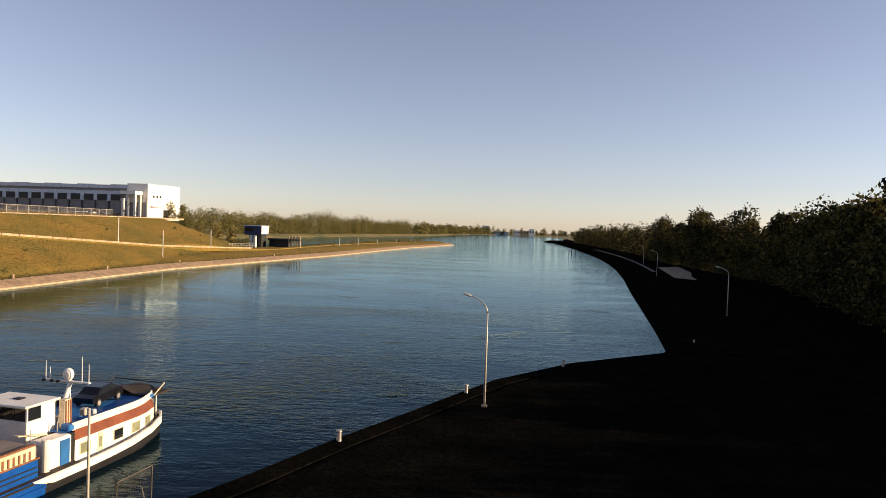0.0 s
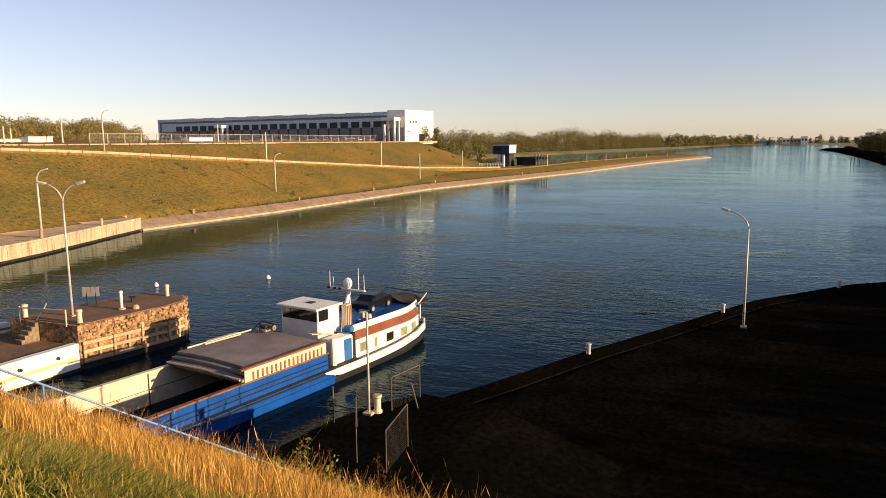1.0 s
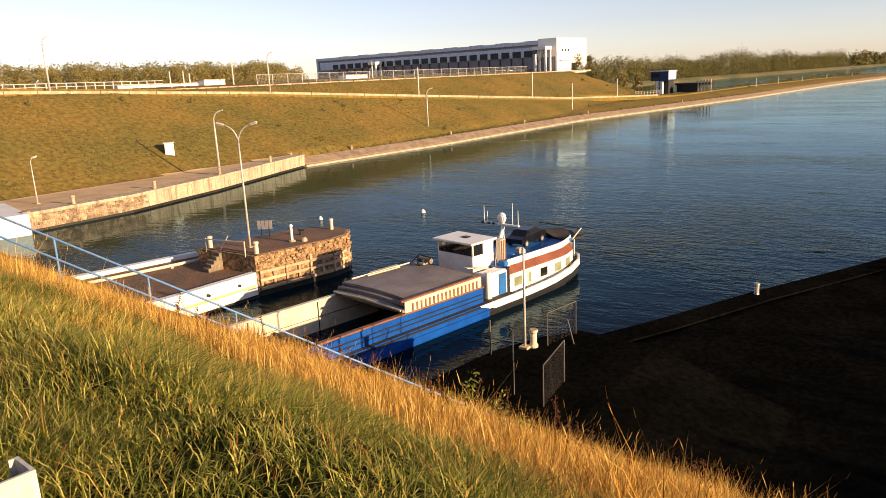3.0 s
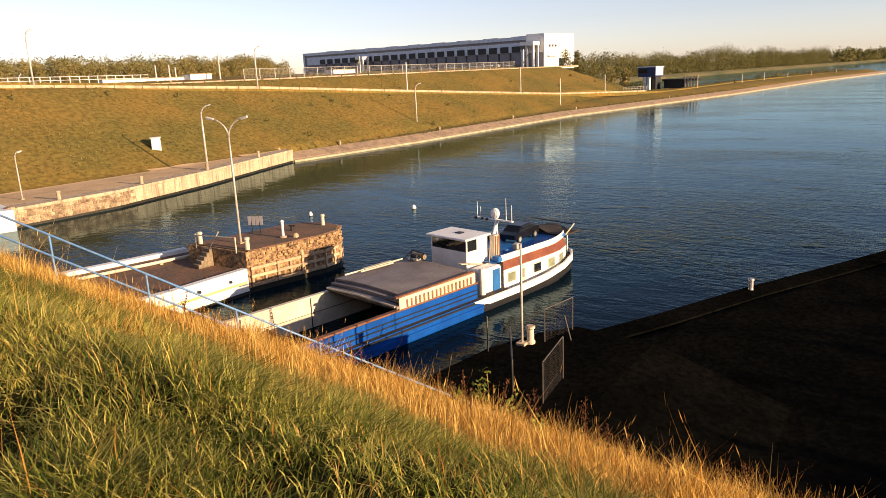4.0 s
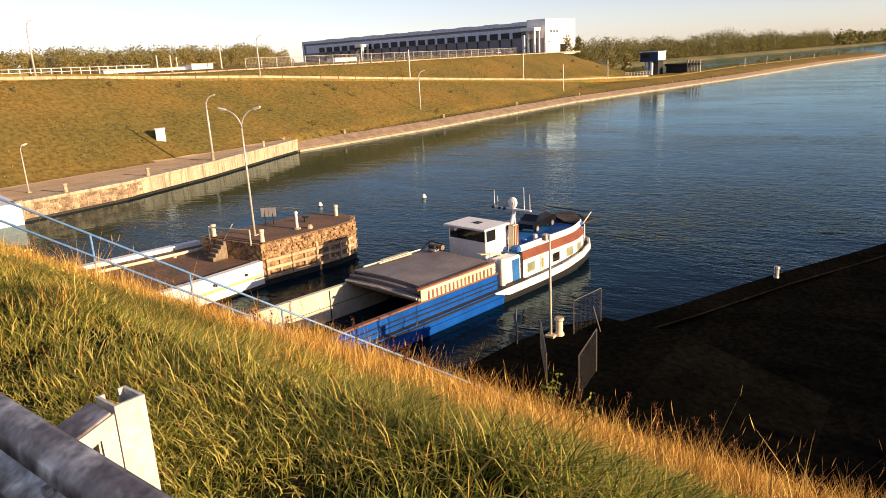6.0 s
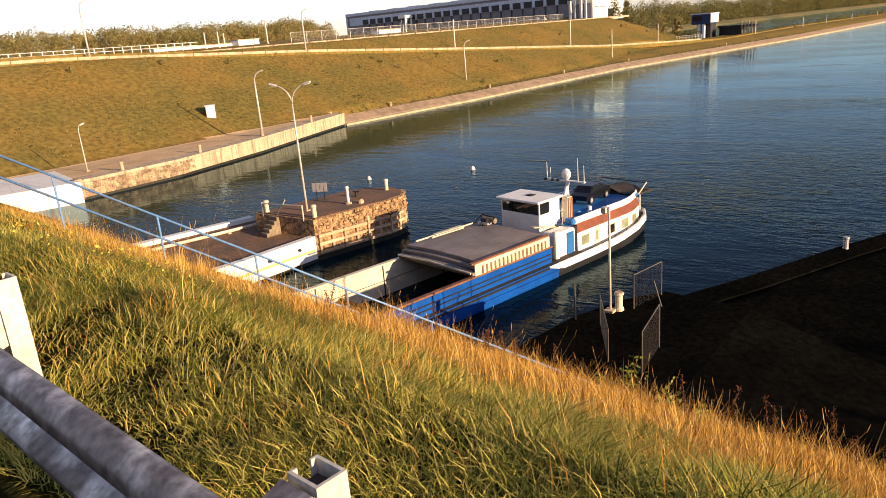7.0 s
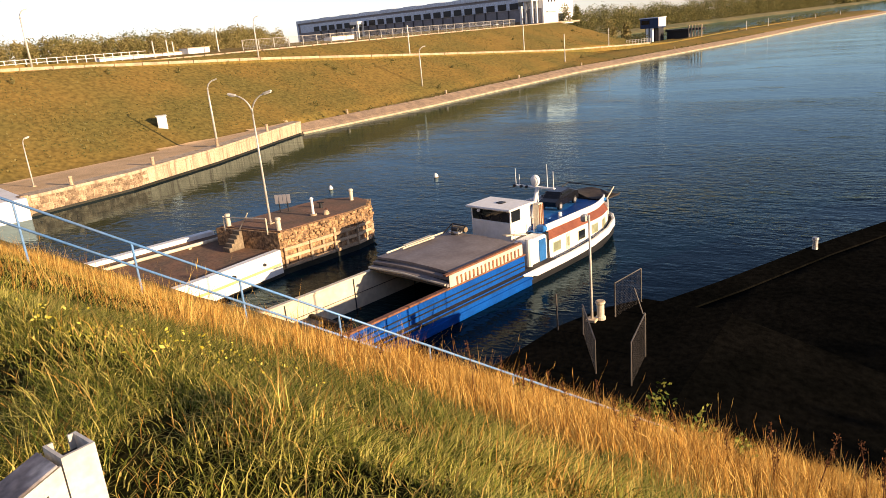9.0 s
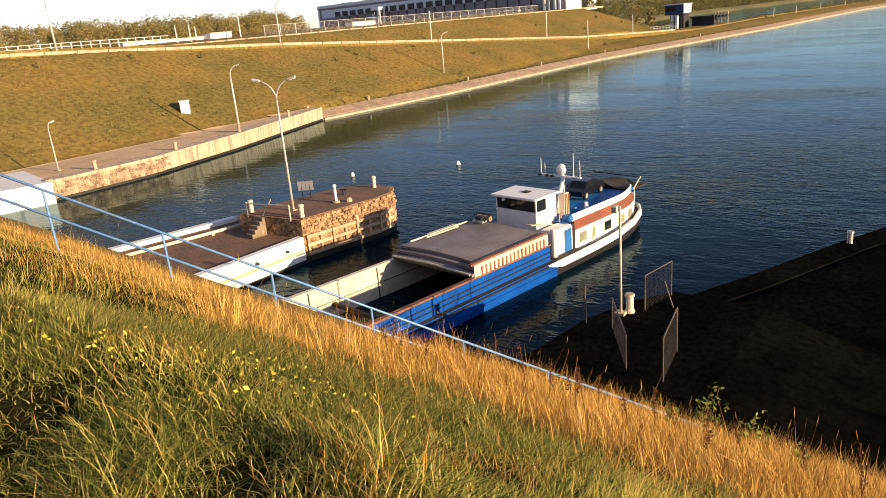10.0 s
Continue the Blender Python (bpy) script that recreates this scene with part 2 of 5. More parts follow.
def land(x, y):
    """The height of the ground."""
    hill = 15.2 - 0.62 * (y - 2.35) - 0.06 * (x + 7.5)
    hill = min(hill, 15.35 + 0.02 * abs(y))
    xe, xw = along(EAST, y), along(WEST, y)
    if x > xe:
        d = x - xe
        if y > 93:
            flat = min(2.3, -0.7 + d * 0.33)
        else:
            flat = 2.1 if d > 0.6 else -3.0
        if y > 1500:
            flat = min(3, -0.4 + d * 0.1)
        return max(flat, hill) if d > 0.6 or hill > 3 else flat
    if x > xw and y < 712:
        return max(-3.0, hill) if y < 20 and x > -60 else -3.0
    shore = along(SHORE, y)
    if y >= 712:
        return -3.0 if x > shore else min(3.0, -0.5 + (shore - x) * 0.2)
    d = xw - x
    if y > 103:
        z = min(1.6 + min(1.8, max(0, d - 6) * 0.2), -0.9 + d * 0.62)
    else:
        z = 2.5 if d > 1.1 else -3.0
    toe = np.interp(y, [0, 40, 80, 103, 150, 330], [-113, -112, -113, -115, -116, -116])
    rise = (toe - x) * 0.41 + 3.2
    top = 16.5 + 0.02 * max(0, 100 - y) * 0.5 + min(1.6, max(0.0, -x - 152) * 0.03)
    end = (338 - y) * 0.45 + 4.0 + (-x - 145) * 0.12
    plateau = min(rise, top, max(end, 3.6))
    z = max(z, plateau) if x < toe + 1.7 else z
    if y > 335 and plateau < 8 and x < xw - 34:
        t0 = xw - 34
        if x < t0:
            z = max(-3.0, z - (t0 - x) * 0.3) if x > shore else min(3.0, -0.5 + (shore - x) * 0.2)
    return z


def spread_lines(lo, hi, marks):
    """Grid lines: marks are (start, end, step); coarser outside."""
    out = []
    for a, b, s in marks:
        out += list(np.arange(a, b, s))
    return np.array(sorted({round(v, 3) for v in out if lo <= v <= hi}))


def make_ground():
    xs = spread_lines(-4000, 4000, [(-4000, -900, 310), (-900, -300, 40), (-300, -150, 6), (-150, -90, 1.2), (-90, -60, 6), (-60, -30, 2), (-30, 50, 0.7), (50, 130, 3), (130, 500, 30), (500, 4001, 350)])
    ys = spread_lines(-2000, 5000, [(-2000, -120, 188), (-120, 0, 8), (0, 30, 0.6), (30, 110, 1.2), (110, 360, 4), (360, 760, 12), (760, 1600, 60), (1600, 5001, 340)])
    verts, faces = [], []
    for y in ys:
        for x in xs:
            z = land(float(x), float(y))
            if z > -1 and abs(x) < 300 and y < 400:
                z += 0.10 * noise.noise((x * 0.25, y * 0.25, 0)) if not (z < 2.6 and x < 30) else 0
            verts.append((x, y, z))
    nx = len(xs)
    for j in range(len(ys) - 1):
        for i in range(nx - 1):
            k = j * nx + i
            faces.append((k, k + 1, k + nx + 1, k + nx))
    me = bpy.data.meshes.new("ground")
    me.from_pydata(verts, [], faces)
    for mat in (GROUND, SHADESOIL, GRAVEL, FARGRASS, SHADETHATCH):
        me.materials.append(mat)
    for p in me.polygons:
        p.use_smooth = True
        x, y, z = p.center
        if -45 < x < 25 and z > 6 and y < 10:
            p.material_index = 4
        # ground of the right bank, with its shade in the colour
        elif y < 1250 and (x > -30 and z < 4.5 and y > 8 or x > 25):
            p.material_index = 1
        elif -115 < x < -90 and z < 2.62 and 20 < y < 103:
            p.material_index = 2
        elif y > 420 and x < -120 or y >= 1250:
            p.material_index = 3
    return tagged(new("ground", me), "dry golden grass banks and flat ground along the river", "ground", kind="structure")


make_ground()
bm = bmesh.new()
add_loft(bm, [[(-4000, -150, 0), (4000, -150, 0)], [(-4000, 5000, 0), (4000, 5000, 0)]])
tagged(part("water", bm, WATER), "dark blue rippled river water at low sun", "water", kind="structure")


# ---- more materials ----
DARK = material("black_paint", (0.018, 0.018, 0.02), 0.5, vary=0.2)
GLASS = material("dark_window_glass", (0.012, 0.015, 0.018), 0.06, vary=0.0, bump=0.0)
CURTAIN = material("curtained_window", (0.25, 0.27, 0.17), 0.4, vary=0.2, fine=4, bump=0.0)
CREAM = material("cream_paint", (0.66, 0.58, 0.44), 0.6, second=(0.55, 0.46, 0.33), scale=0.5, fine=3, vary=0.12, bump=0.05)
RUST = material("rusty_brown_steel", (0.27, 0.11, 0.05), 0.75, second=(0.16, 0.07, 0.04), scale=1.5, fine=9)
BROWN = material("brown_wood_panelling", (0.24, 0.075, 0.035), 0.6, second=(0.17, 0.05, 0.025), scale=1.0, fine=8, vary=0.15)
HATCH = material("grey_hatch_cover", (0.23, 0.20, 0.19), 0.7, second=(0.17, 0.14, 0.13), scale=0.6, fine=5, vary=0.12, bump=0.1)
HOLD = material("dark_hold_steel", (0.06, 0.045, 0.035), 0.85, second=(0.03, 0.025, 0.02), scale=0.6, fine=4)
DECKBLUE = material("blue_deck_paint", (0.02, 0.16, 0.46), 0.5, vary=0.12, fine=6)
ALGAE = material("wet_algae", (0.016, 0.015, 0.009), 0.5, second=(0.03, 0.025, 0.012), scale=1.5, fine=6, space="World")
TIMBER = material("weathered_timber", (0.50, 0.36, 0.22), 0.9, second=(0.36, 0.24, 0.14), scale=1.2, fine=11, per=0.25)
ROUGHSTONE = material("rough_masonry", (0.44, 0.27, 0.13), 0.95, second=(0.13, 0.08, 0.045), scale=2.4, fine=5, vary=0.55, bump=1.0, distance=0.12, space="World")
PIERTOP = material("earthy_pier_top", (0.20, 0.105, 0.06), 0.95, second=(0.12, 0.08, 0.05), scale=0.5, fine=5, vary=0.3, space="World")
GALV = material("weathered_lamp_post", (0.62, 0.58, 0.50), 0.5, 0.2, vary=0.12, fine=12, bump=0.05)
RAILBLUE = material("blue_grey_rail_paint", (0.13, 0.29, 0.56), 0.45, 0.1, second=(0.17, 0.28, 0.46), scale=2, fine=15, vary=0.15, bump=0.1)
BEAM = material("tarnished_guardrail_zinc", (0.15, 0.125, 0.12), 0.45, 0.4, second=(0.60, 0.57, 0.55), scale=6, fine=26, vary=0.5, bump=0.4, patch=0.58, distance=0.004)
POSTZINC = material("pale_zinc_post", (0.62, 0.58, 0.50), 0.55, 0.1, second=(0.48, 0.43, 0.36), scale=7, fine=40, vary=0.15, bump=0.2, distance=0.002)
HALLGREY = material("grey_hall_cladding", (0.25, 0.235, 0.25), 0.7, second=(0.21, 0.20, 0.21), scale=0.05, fine=0.6, vary=0.12, bump=0.0)
HALLDARK = material("dark_hall_rib", (0.08, 0.075, 0.08), 0.7, vary=0.1, fine=0.6, bump=0.0)
HALLROOF = material("pale_blue_roof_edge", (0.62, 0.68, 0.78), 0.5, vary=0.08, fine=0.5, bump=0.0)
REDLENS = material("red_lens", (0.5, 0.02, 0.02), 0.3, bump=0.0)
BARK = material("bark", (0.10, 0.075, 0.05), 0.95, fine=6, bump=0.8)
MESHWIRE = material("fence_wire", (0.12, 0.105, 0.09), 0.6, 0.4, fine=12, bump=0.0)


def leaf_material(name, a, b, c):
    """Leaves in three hues, one for each leaf island, with light through them."""
    m = bpy.data.materials.new(name)
    m.use_nodes = True
    n, l = m.node_tree.nodes, m.node_tree.links
    p = n["Principled BSDF"]
    p.inputs["Roughness"].default_value = 0.8
    p.inputs["Specular IOR Level"].default_value = 0.12
    geo, ramp, noi, add = n.new("ShaderNodeNewGeometry"), n.new("ShaderNodeValToRGB"), n.new("ShaderNodeTexNoise"), n.new("ShaderNodeMath")
    noi.inputs["Scale"].default_value, noi.inputs["Detail"].default_value = 0.12, 2
    l.new(geo.outputs["Position"], noi.inputs["Vector"])
    mul = n.new("ShaderNodeMath")
    mul.operation = "MULTIPLY_ADD"
    mul.inputs[1].default_value, mul.inputs[2].default_value = 0.75, -0.37
    l.new(geo.outputs["Random Per Island"], mul.inputs[0])
    l.new(mul.outputs[0], add.inputs[0])
    l.new(noi.outputs["Fac"], add.inputs[1])
    l.new(add.outputs[0], ramp.inputs["Fac"])
    ramp.color_ramp.elements[0].position, ramp.color_ramp.elements[0].color = 0.25, (*a, 1)
    ramp.color_ramp.elements[1].position, ramp.color_ramp.elements[1].color = 0.75, (*c, 1)
    ramp.color_ramp.elements.new(0.5).color = (*b, 1)
    l.new(ramp.outputs["Color"], p.inputs["Base Color"])
    tr, mix, out = n.new("ShaderNodeBsdfTranslucent"), n.new("ShaderNodeMixShader"), n["Material Output"]
    l.new(ramp.outputs["Color"], tr.inputs["Color"])
    mix.inputs["Fac"].default_value = 0.25
    l.new(p.outputs[0], mix.inputs[1])
    l.new(tr.outputs[0], mix.inputs[2])
    l.new(mix.outputs[0], out.inputs["Surface"])
    return m


LEAF = leaf_material("summer_leaves", (0.085, 0.088, 0.028), (0.155, 0.145, 0.05), (0.25, 0.21, 0.08))
LEAFGOLD = leaf_material("yellowing_leaves", (0.17, 0.15, 0.05), (0.23, 0.19, 0.065), (0.32, 0.25, 0.10))
# backlight put into the hues: shaded leaves near black, sunlit ones warm
LEAFBACKLIT = leaf_material("backlit_leaves", (0.008, 0.010, 0.004), (0.032, 0.032, 0.010), (0.11, 0.09, 0.026))
GRASSGREEN = leaf_material("green_grass_blades", (0.055, 0.08, 0.012), (0.26, 0.26, 0.036), (0.56, 0.47, 0.12))
GRASSGOLD = leaf_material("golden_dry_grass", (0.22, 0.10, 0.021), (0.60, 0.315, 0.06), (0.80, 0.52, 0.15))
GAUGEBLUE = material("dark_blue_cladding", (0.015, 0.035, 0.10), 0.6, second=(0.02, 0.03, 0.07), scale=0.3, fine=2, vary=0.2, bump=0.0)
WEED = leaf_material("leafy_weed_green", (0.06, 0.10, 0.015), (0.15, 0.19, 0.03), (0.28, 0.28, 0.06))
FLOWER = leaf_material("yellow_flowers", (0.45, 0.36, 0.03), (0.6, 0.5, 0.06), (0.7, 0.6, 0.12))


# ---- banks, walls and roads ----
def ribbon(line, profile, y0, y1, step, side):
    """A skin along a shore line. profile: (metres inland, height)."""
    rows = []
    ys = sorted({*np.arange(y0, y1, step), y1, *[p[0] for p in line if y0 < p[0] < y1]})
    for y in ys:
        x = along(line, y)
        dx = (along(line, y + 0.5) - along(line, y - 0.5))
        n = Vector((side, -side * dx)).normalized()
        rows.append([(x + n.x * d, y + n.y * d, z) for d, z in profile])
    bm = bmesh.new()
    add_loft(bm, rows)
    return bm


tagged(part("quay_wall_west", ribbon(WEST, [(0, -3), (0, 2.15), (-0.12, 2.2), (-0.12, 2.56), (2.6, 2.58), (2.6, 1.0)], -60, 102.5, 4, -1), QUAYWALL),
       "pale weathered concrete quay wall with a coping", "quay wall", kind="structure")
tagged(part("revetment_west", ribbon(WEST, [(-0.6, -1.0), (0.1, 0.28), (0.9, 0.42), (1.0, 0.55), (3.9, 1.66), (4.2, 1.68), (4.6, 0.8)], 102.5, 712, 6, -1), STONE),
       "sloping reddish stone bank protection above the waterline", "revetment", kind="structure")
tagged(part("water_kerb_west", ribbon(WEST, [(-0.45, -0.6), (-0.3, 0.38), (0.55, 0.46), (0.6, 0.2)], 102.6, 712, 6, -1), CONCRETE),
       "pale concrete kerb at the waterline", "kerb", kind="structure")
# the east quay and bank wear the colour darkened for shade
tagged(part("quay_wall_east", ribbon(EAST, [(0, -3), (0, 2.0), (-0.08, 2.02), (-0.08, 2.24), (1.5, 2.2), (1.5, 1.5)], -20, 93, 1.5, 1), SHADESOIL),
       "concrete quay edge with a low coping, darkened as in shade", "quay wall", kind="structure")
tagged(part("revetment_east", ribbon(EAST, [(-0.8, -1.2), (0.2, 0.1), (7.6, 2.42), (8.4, 2.44), (9.0, 1.5)], 93, 1500, 8, 1), SHADESOIL),
       "sloping asphalt bank protection, darkened as in shade", "revetment", kind="structure")

# white painted lock head beside the west quay
bm = bmesh.new()
add_box(bm, (-14, -60, -3), (0, 0, 2.62), 0.08)
tagged(part("lock_head_west", bm, WHITE, m=pose(-93.4, 40.6, 0, 0, 0, -13)), "white painted concrete lock wall", "lock wall", kind="structure")

ROAD = [(-30, -151.0, 17.6), (66, -148.0, 17.1), (124.7, -142.0, 14.3), (176.4, -134.8, 11.0), (255, -122.9, 6.2), (300, -114.5, 4.6), (333, -105.4, 3.8), (443, -99.8, 3.8), (560, -84, 3.6), (640, -70, 3.3)]


def road_at(y):
    ys = [r[0] for r in ROAD]
    return Vector((np.interp(y, ys, [r[1] for r in ROAD]), y, np.interp(y, ys, [r[2] for r in ROAD])))


bm = bmesh.new()
rows = []
for y in np.arange(-30, 640, 4):
    p = road_at(y)
    rows.append([(p.x + 0.7, y, p.z - 1.2), (p.x + 0.5, y, p.z + 0.1), (p.x - 3.6, y, p.z + 0.16), (p.x - 4.4, y, p.z + 1.3 if y < 300 else p.z - 0.6)])
add_loft(bm, rows)
road = tagged(part("road", bm, GROUND), "narrow pale service road climbing the grassy bank", "road", kind="structure")
barrier = thing("road_barrier", "pale concrete beam barrier along the service road", "barrier", kind="")
seg_me = mesh_from(box((-0.16, 0, 0.0), (0.16, 5.9, 0.62), 0.05), "barrier_segment", CONCRETE)
for k in range(56):
    a, b = road_at(-20 + k * 6.0), road_at(-14 + k * 6.0)
    o = new("barrier_segment", seg_me)
    o.parent = barrier
    d = (b - a).normalized()
    o.matrix_basis = Matrix.Translation(a + Vector((0.25, 0, 0.08))) @ d.to_track_quat("Y", "Z").to_matrix().to_4x4()


# ---- lamps, posts and bollards ----
def lamp(name, label, x, y, z, height, arms, lean=0.0, arm=1.9, radius=0.105):
    """A mast with curved arms; arms: headings in degrees."""
    t = thing(name, label, "street lamp", pose(x, y, z, lean, 0, 0), group="lamp posts")
    part("pole", tube([(0, 0, -0.3), (0, 0, height * 0.5), (0, 0, height * 0.86)], [radius, radius * 0.8, radius * 0.6]), GALV, t, smooth=True)
    part("base_plate", box((-0.24, -0.24, -0.05), (0.24, 0.24, 0.12), 0.03), CONCRETE, t)
    for a in arms:
        c, s = math.cos(radians(a)), math.sin(radians(a))
        pts = []
        for k in range(7):
            q = k / 6 * radians(72)
            pts.append((c * arm * (1 - math.cos(q)), s * arm * (1 - math.cos(q)), height * 0.86 + height * 0.14 * math.sin(q) / math.sin(radians(72))))
        part("arm", tube(pts, [radius * 0.6] * 4 + [radius * 0.5] * 3, 8), GALV, t, smooth=True)
        h = part("lamp_head", box((0, -0.14, -0.07), (0.72, 0.14, 0.09), 0.05), GALV, t, m=Matrix.Translation(pts[-1]) @ pose(0, 0, 0, 0, -14, a))
        part("diffuser", box((0.1, -0.1, -0.11), (0.64, 0.1, -0.065), 0.02), WHITE, h)
    return t


lamp("street_lamp", "pale curved street lamp on the dark quay", -1.2, 59.0, 2.1, 9.0, [150], arm=2.4)
lamp("street_lamp", "pale curved street lamp on the gravel quay", -101.6, 75.5, 2.5, 10.4, [25], arm=1.6, radius=0.21)
lamp("street_lamp", "two-armed street lamp on the stone pier", -49.1, 38.2, 3.4, 10.3, [20, 200], arm=1.7)
lamp("street_lamp", "slim street lamp at the foot of the grass bank", -117.7, 156.3, 3.4, 10.4, [40], arm=1.5, radius=0.21)
lamp("street_lamp", "short lamp post at the lock head", -101.6, 45.6, 2.5, 6.2, [90], arm=0.4)
lamp("street_lamp", "tall street lamp on the bank crest", -149.5, 73.5, 16.9, 11.0, [60], arm=1.2, radius=0.21)
lamp("street_lamp", "tall street lamp beside the service road", -144.0, 125.5, 14.0, 10.5, [40], arm=1.2, radius=0.21)
for x, y in ((42.5, 135), (57.1, 257.2), (72.8, 356)):
    lamp("street_lamp", "shaded curved street lamp on the wooded bank", x, y, 2.2, 9.0, [165], arm=2.4)


def bare_post(x, y, z, h):
    t = thing("signal_post", "plain pale post on the grass bank", "post", pose(x, y, z), group="posts on the bank")
    part("pole", tube([(0, 0, -0.3), (0, 0, h)], [0.19, 0.16], 8), GALV, t)
    part("footing", box((-0.3, -0.3, -0.2), (0.3, 0.3, 0.15), 0.04), CONCRETE, t)
    part("cap", tube([(0, 0, h), (0, 0, h + 0.1)], [0.19, 0.08], 8), GALV, t)


for x, y, h in ((-127.7, 233.7, 8.9), (-115.7, 241.3, 9.4), (-135.6, 176.4, 8.5), (-119.0, 291.7, 8.0)):
    bare_post(x, y, land(x, y), h)


def bollard(x, y, z, label="pale round mooring bollard", h=0.75, r=0.2, mat=None):
    t = thing("bollard", label, "bollard", pose(x, y, z), group="mooring bollards")
    part("shaft", tube([(0, 0, -0.1), (0, 0, 0.1), (0, 0, h * 0.8)], [r * 1.15, r, r], 12), mat or CONCRETE, t)
    part("head", tube([(0, 0, h * 0.8), (0, 0, h * 0.85), (0, 0, h), (0, 0, h * 1.04)], [r, r * 1.25, r * 1.2, r * 0.8], 12), mat or CONCRETE, t)


for y in (47.5, 60.5, 75.0, 91.0):
    bollard(along(WEST, y) - 0.7, y, 2.58, "pale mooring bollard on the concrete quay", 1.1, 0.24)
for y in (47.2, 63.1, 77.9):
    bollard(along(EAST, y) + 0.4, y, 2.26, "grey mooring bollard on the dark quay edge", 0.7, 0.16, STEEL)
for y, d in ((156.8, 4.4), (238, 4.4), (196, 4.4), (310, 4.4), (120, 4.4)):
    bollard(along(WEST, y) - d, y, 1.55, "small pale marker stone on the bank", 1.0, 0.26)
bollard(along(EAST, 106) + 4.2, 106, 1.1, "pale marker stone on the wooded bank", 0.6, 0.13)

# small white marker buoys afloat off the pier
for x, y, r in ((-55.5, 70.9, 0.30), (-65.0, 62.2, 0.27)):
    t = thing("buoy", "small white marker buoy floating on the river", "buoy", pose(x, y, 0, 4, -3, 0), group="marker buoys")
    part("float", tube([(0, 0, -0.25), (0, 0, -0.1), (0, 0, 0.12), (0, 0, 0.36), (0, 0, 0.52)], [r * 0.5, r * 0.9, r, r * 0.75, r * 0.3], 12), WHITE, t, smooth=True)
    part("eye", tube([(0.07 * math.cos(a), 0, 0.52 + 0.07 * math.sin(a)) for a in np.linspace(0, math.pi, 6)], 0.018, 6), DARKCONC, t)
    part("water_band", tube([(0, 0, -0.06), (0, 0, 0.06)], [r * 0.97, r * 1.02], 12), DARKCONC, t, "dark waterline band")

# cabinet on the slope
z = land(-118.2, 77.6)
cab = thing("cabinet", "white metal equipment cabinet on the grass slope", "cabinet", pose(-118.2, 77.6, z, 0, 0, -32))
part("body", box((-1.1, -0.8, -0.6), (0.75, 0.8, 1.9), 0.05), WHITE, cab)
part("door", box((0.75, -0.7, 0.1), (0.80, 0.7, 1.8), 0.02), WHITE, cab)
# black plate paints the shade on the side turned from the sun
part("shaded_side", box((-1.0, -0.84, 0.1), (0.6, -0.80, 1.8), 0.01), DARK, cab)
part("roof", box((-1.25, -0.95, 1.9), (0.95, 0.95, 2.0), 0.03), WHITE, cab)

# ---- the stone pier ----
pier = thing("stone_pier", "weathered stone pier with timber fenders and earthy top", "pier")
PIER = [(-46.3, 36.3), (-44.9, 43.6), (-45.0, 45.6), (-46.2, 47.2), (-48.0, 47.8), (-50.6, 46.8), (-51.6, 44.6), (-53.2, 36.0)]
bm = bmesh.new()
add_prism(bm, PIER, -3, 3.36)
bmesh.ops.subdivide_edges(bm, edges=bm.edges[:], cuts=5, use_grid_fill=True)
for v in bm.verts:
    n = noise.noise((v.co.x * 1.3, v.co.y * 1.3, v.co.z * 1.3))
    v.co += Vector((0.09 * n, 0.09 * noise.noise((v.co.y, v.co.z, v.co.x)), 0.0 if v.co.z < 3.3 else 0.03 * n))
part("body", bm, ROUGHSTONE, pier)
bm = bmesh.new()
cx, cy = np.mean([p[0] for p in PIER]), np.mean([p[1] for p in PIER])
add_prism(bm, [(cx + (x - cx) * 0.96, cy + (y - cy) * 0.96) for x, y in PIER], 3.3, 3.44)
part("top", bm, PIERTOP, pier)
bm = bmesh.new()
add_prism(bm, [(cx + (x - cx) * 1.03, cy + (y - cy) * 1.02) for x, y in PIER], -3, 0.42)
part("wet_footing", bm, ALGAE, pier, "dark wet algae-covered footing")


def along_pier(q, out=0.0):
    """A point q metres along the sunny face, out metres off it, with the heading."""
    pts = [Vector(p) for p in (PIER[0], PIER[1], PIER[2], PIER[3], PIER[4])]
    for a, b in zip(pts, pts[1:]):
        n = (b - a).length
        if q <= n:
            d = (b - a).normalized()
            p = a + d * q + Vector((d.y, -d.x)) * out
            return p.x, p.y, math.degrees(math.atan2(d.y, d.x))
        q -= n
    return b.x, b.y, 90.0


for z in (0.62, 1.34, 2.0):
    for q0 in (0.2, 2.6, 5.0):
        x, y, a = along_pier(q0, 0.14)
        part("fender_rail", box((0, -0.10, z - 0.13), (2.35, 0.10, z + 0.13), 0.03), TIMBER, pier, m=pose(x, y, 0, 0, 0, a))
    for q0, n in ((7.5, 1.75), (9.55, 1.7), (11.5, 1.7)):
        x, y, a = along_pier(q0, 0.12)
        part("fender_rail", box((0, -0.10, z - 0.13), (n, 0.10, z + 0.13), 0.03), TIMBER, pier, m=pose(x, y, 0, 0, 0, a))
for k in range(11):
    x, y, a = along_pier(0.35 + k * 1.2, 0.02)
    part("fender_post", box((-0.11, -0.16, 0.55), (0.11, 0.10, 2.1 + (0.45 if k in (4, 9) else 0)), 0.03), TIMBER, pier, m=pose(x, y, 0, 0, 0, a))
for k in range(5):
    part("step", box((-0.45, -0.28 * (k + 1), 1.9), (0.45, -0.28 * k, 3.36 - 0.28 * k), 0.02), DARKCONC, pier, m=pose(-50.6, 36.1, 0, 0, 0, -5))
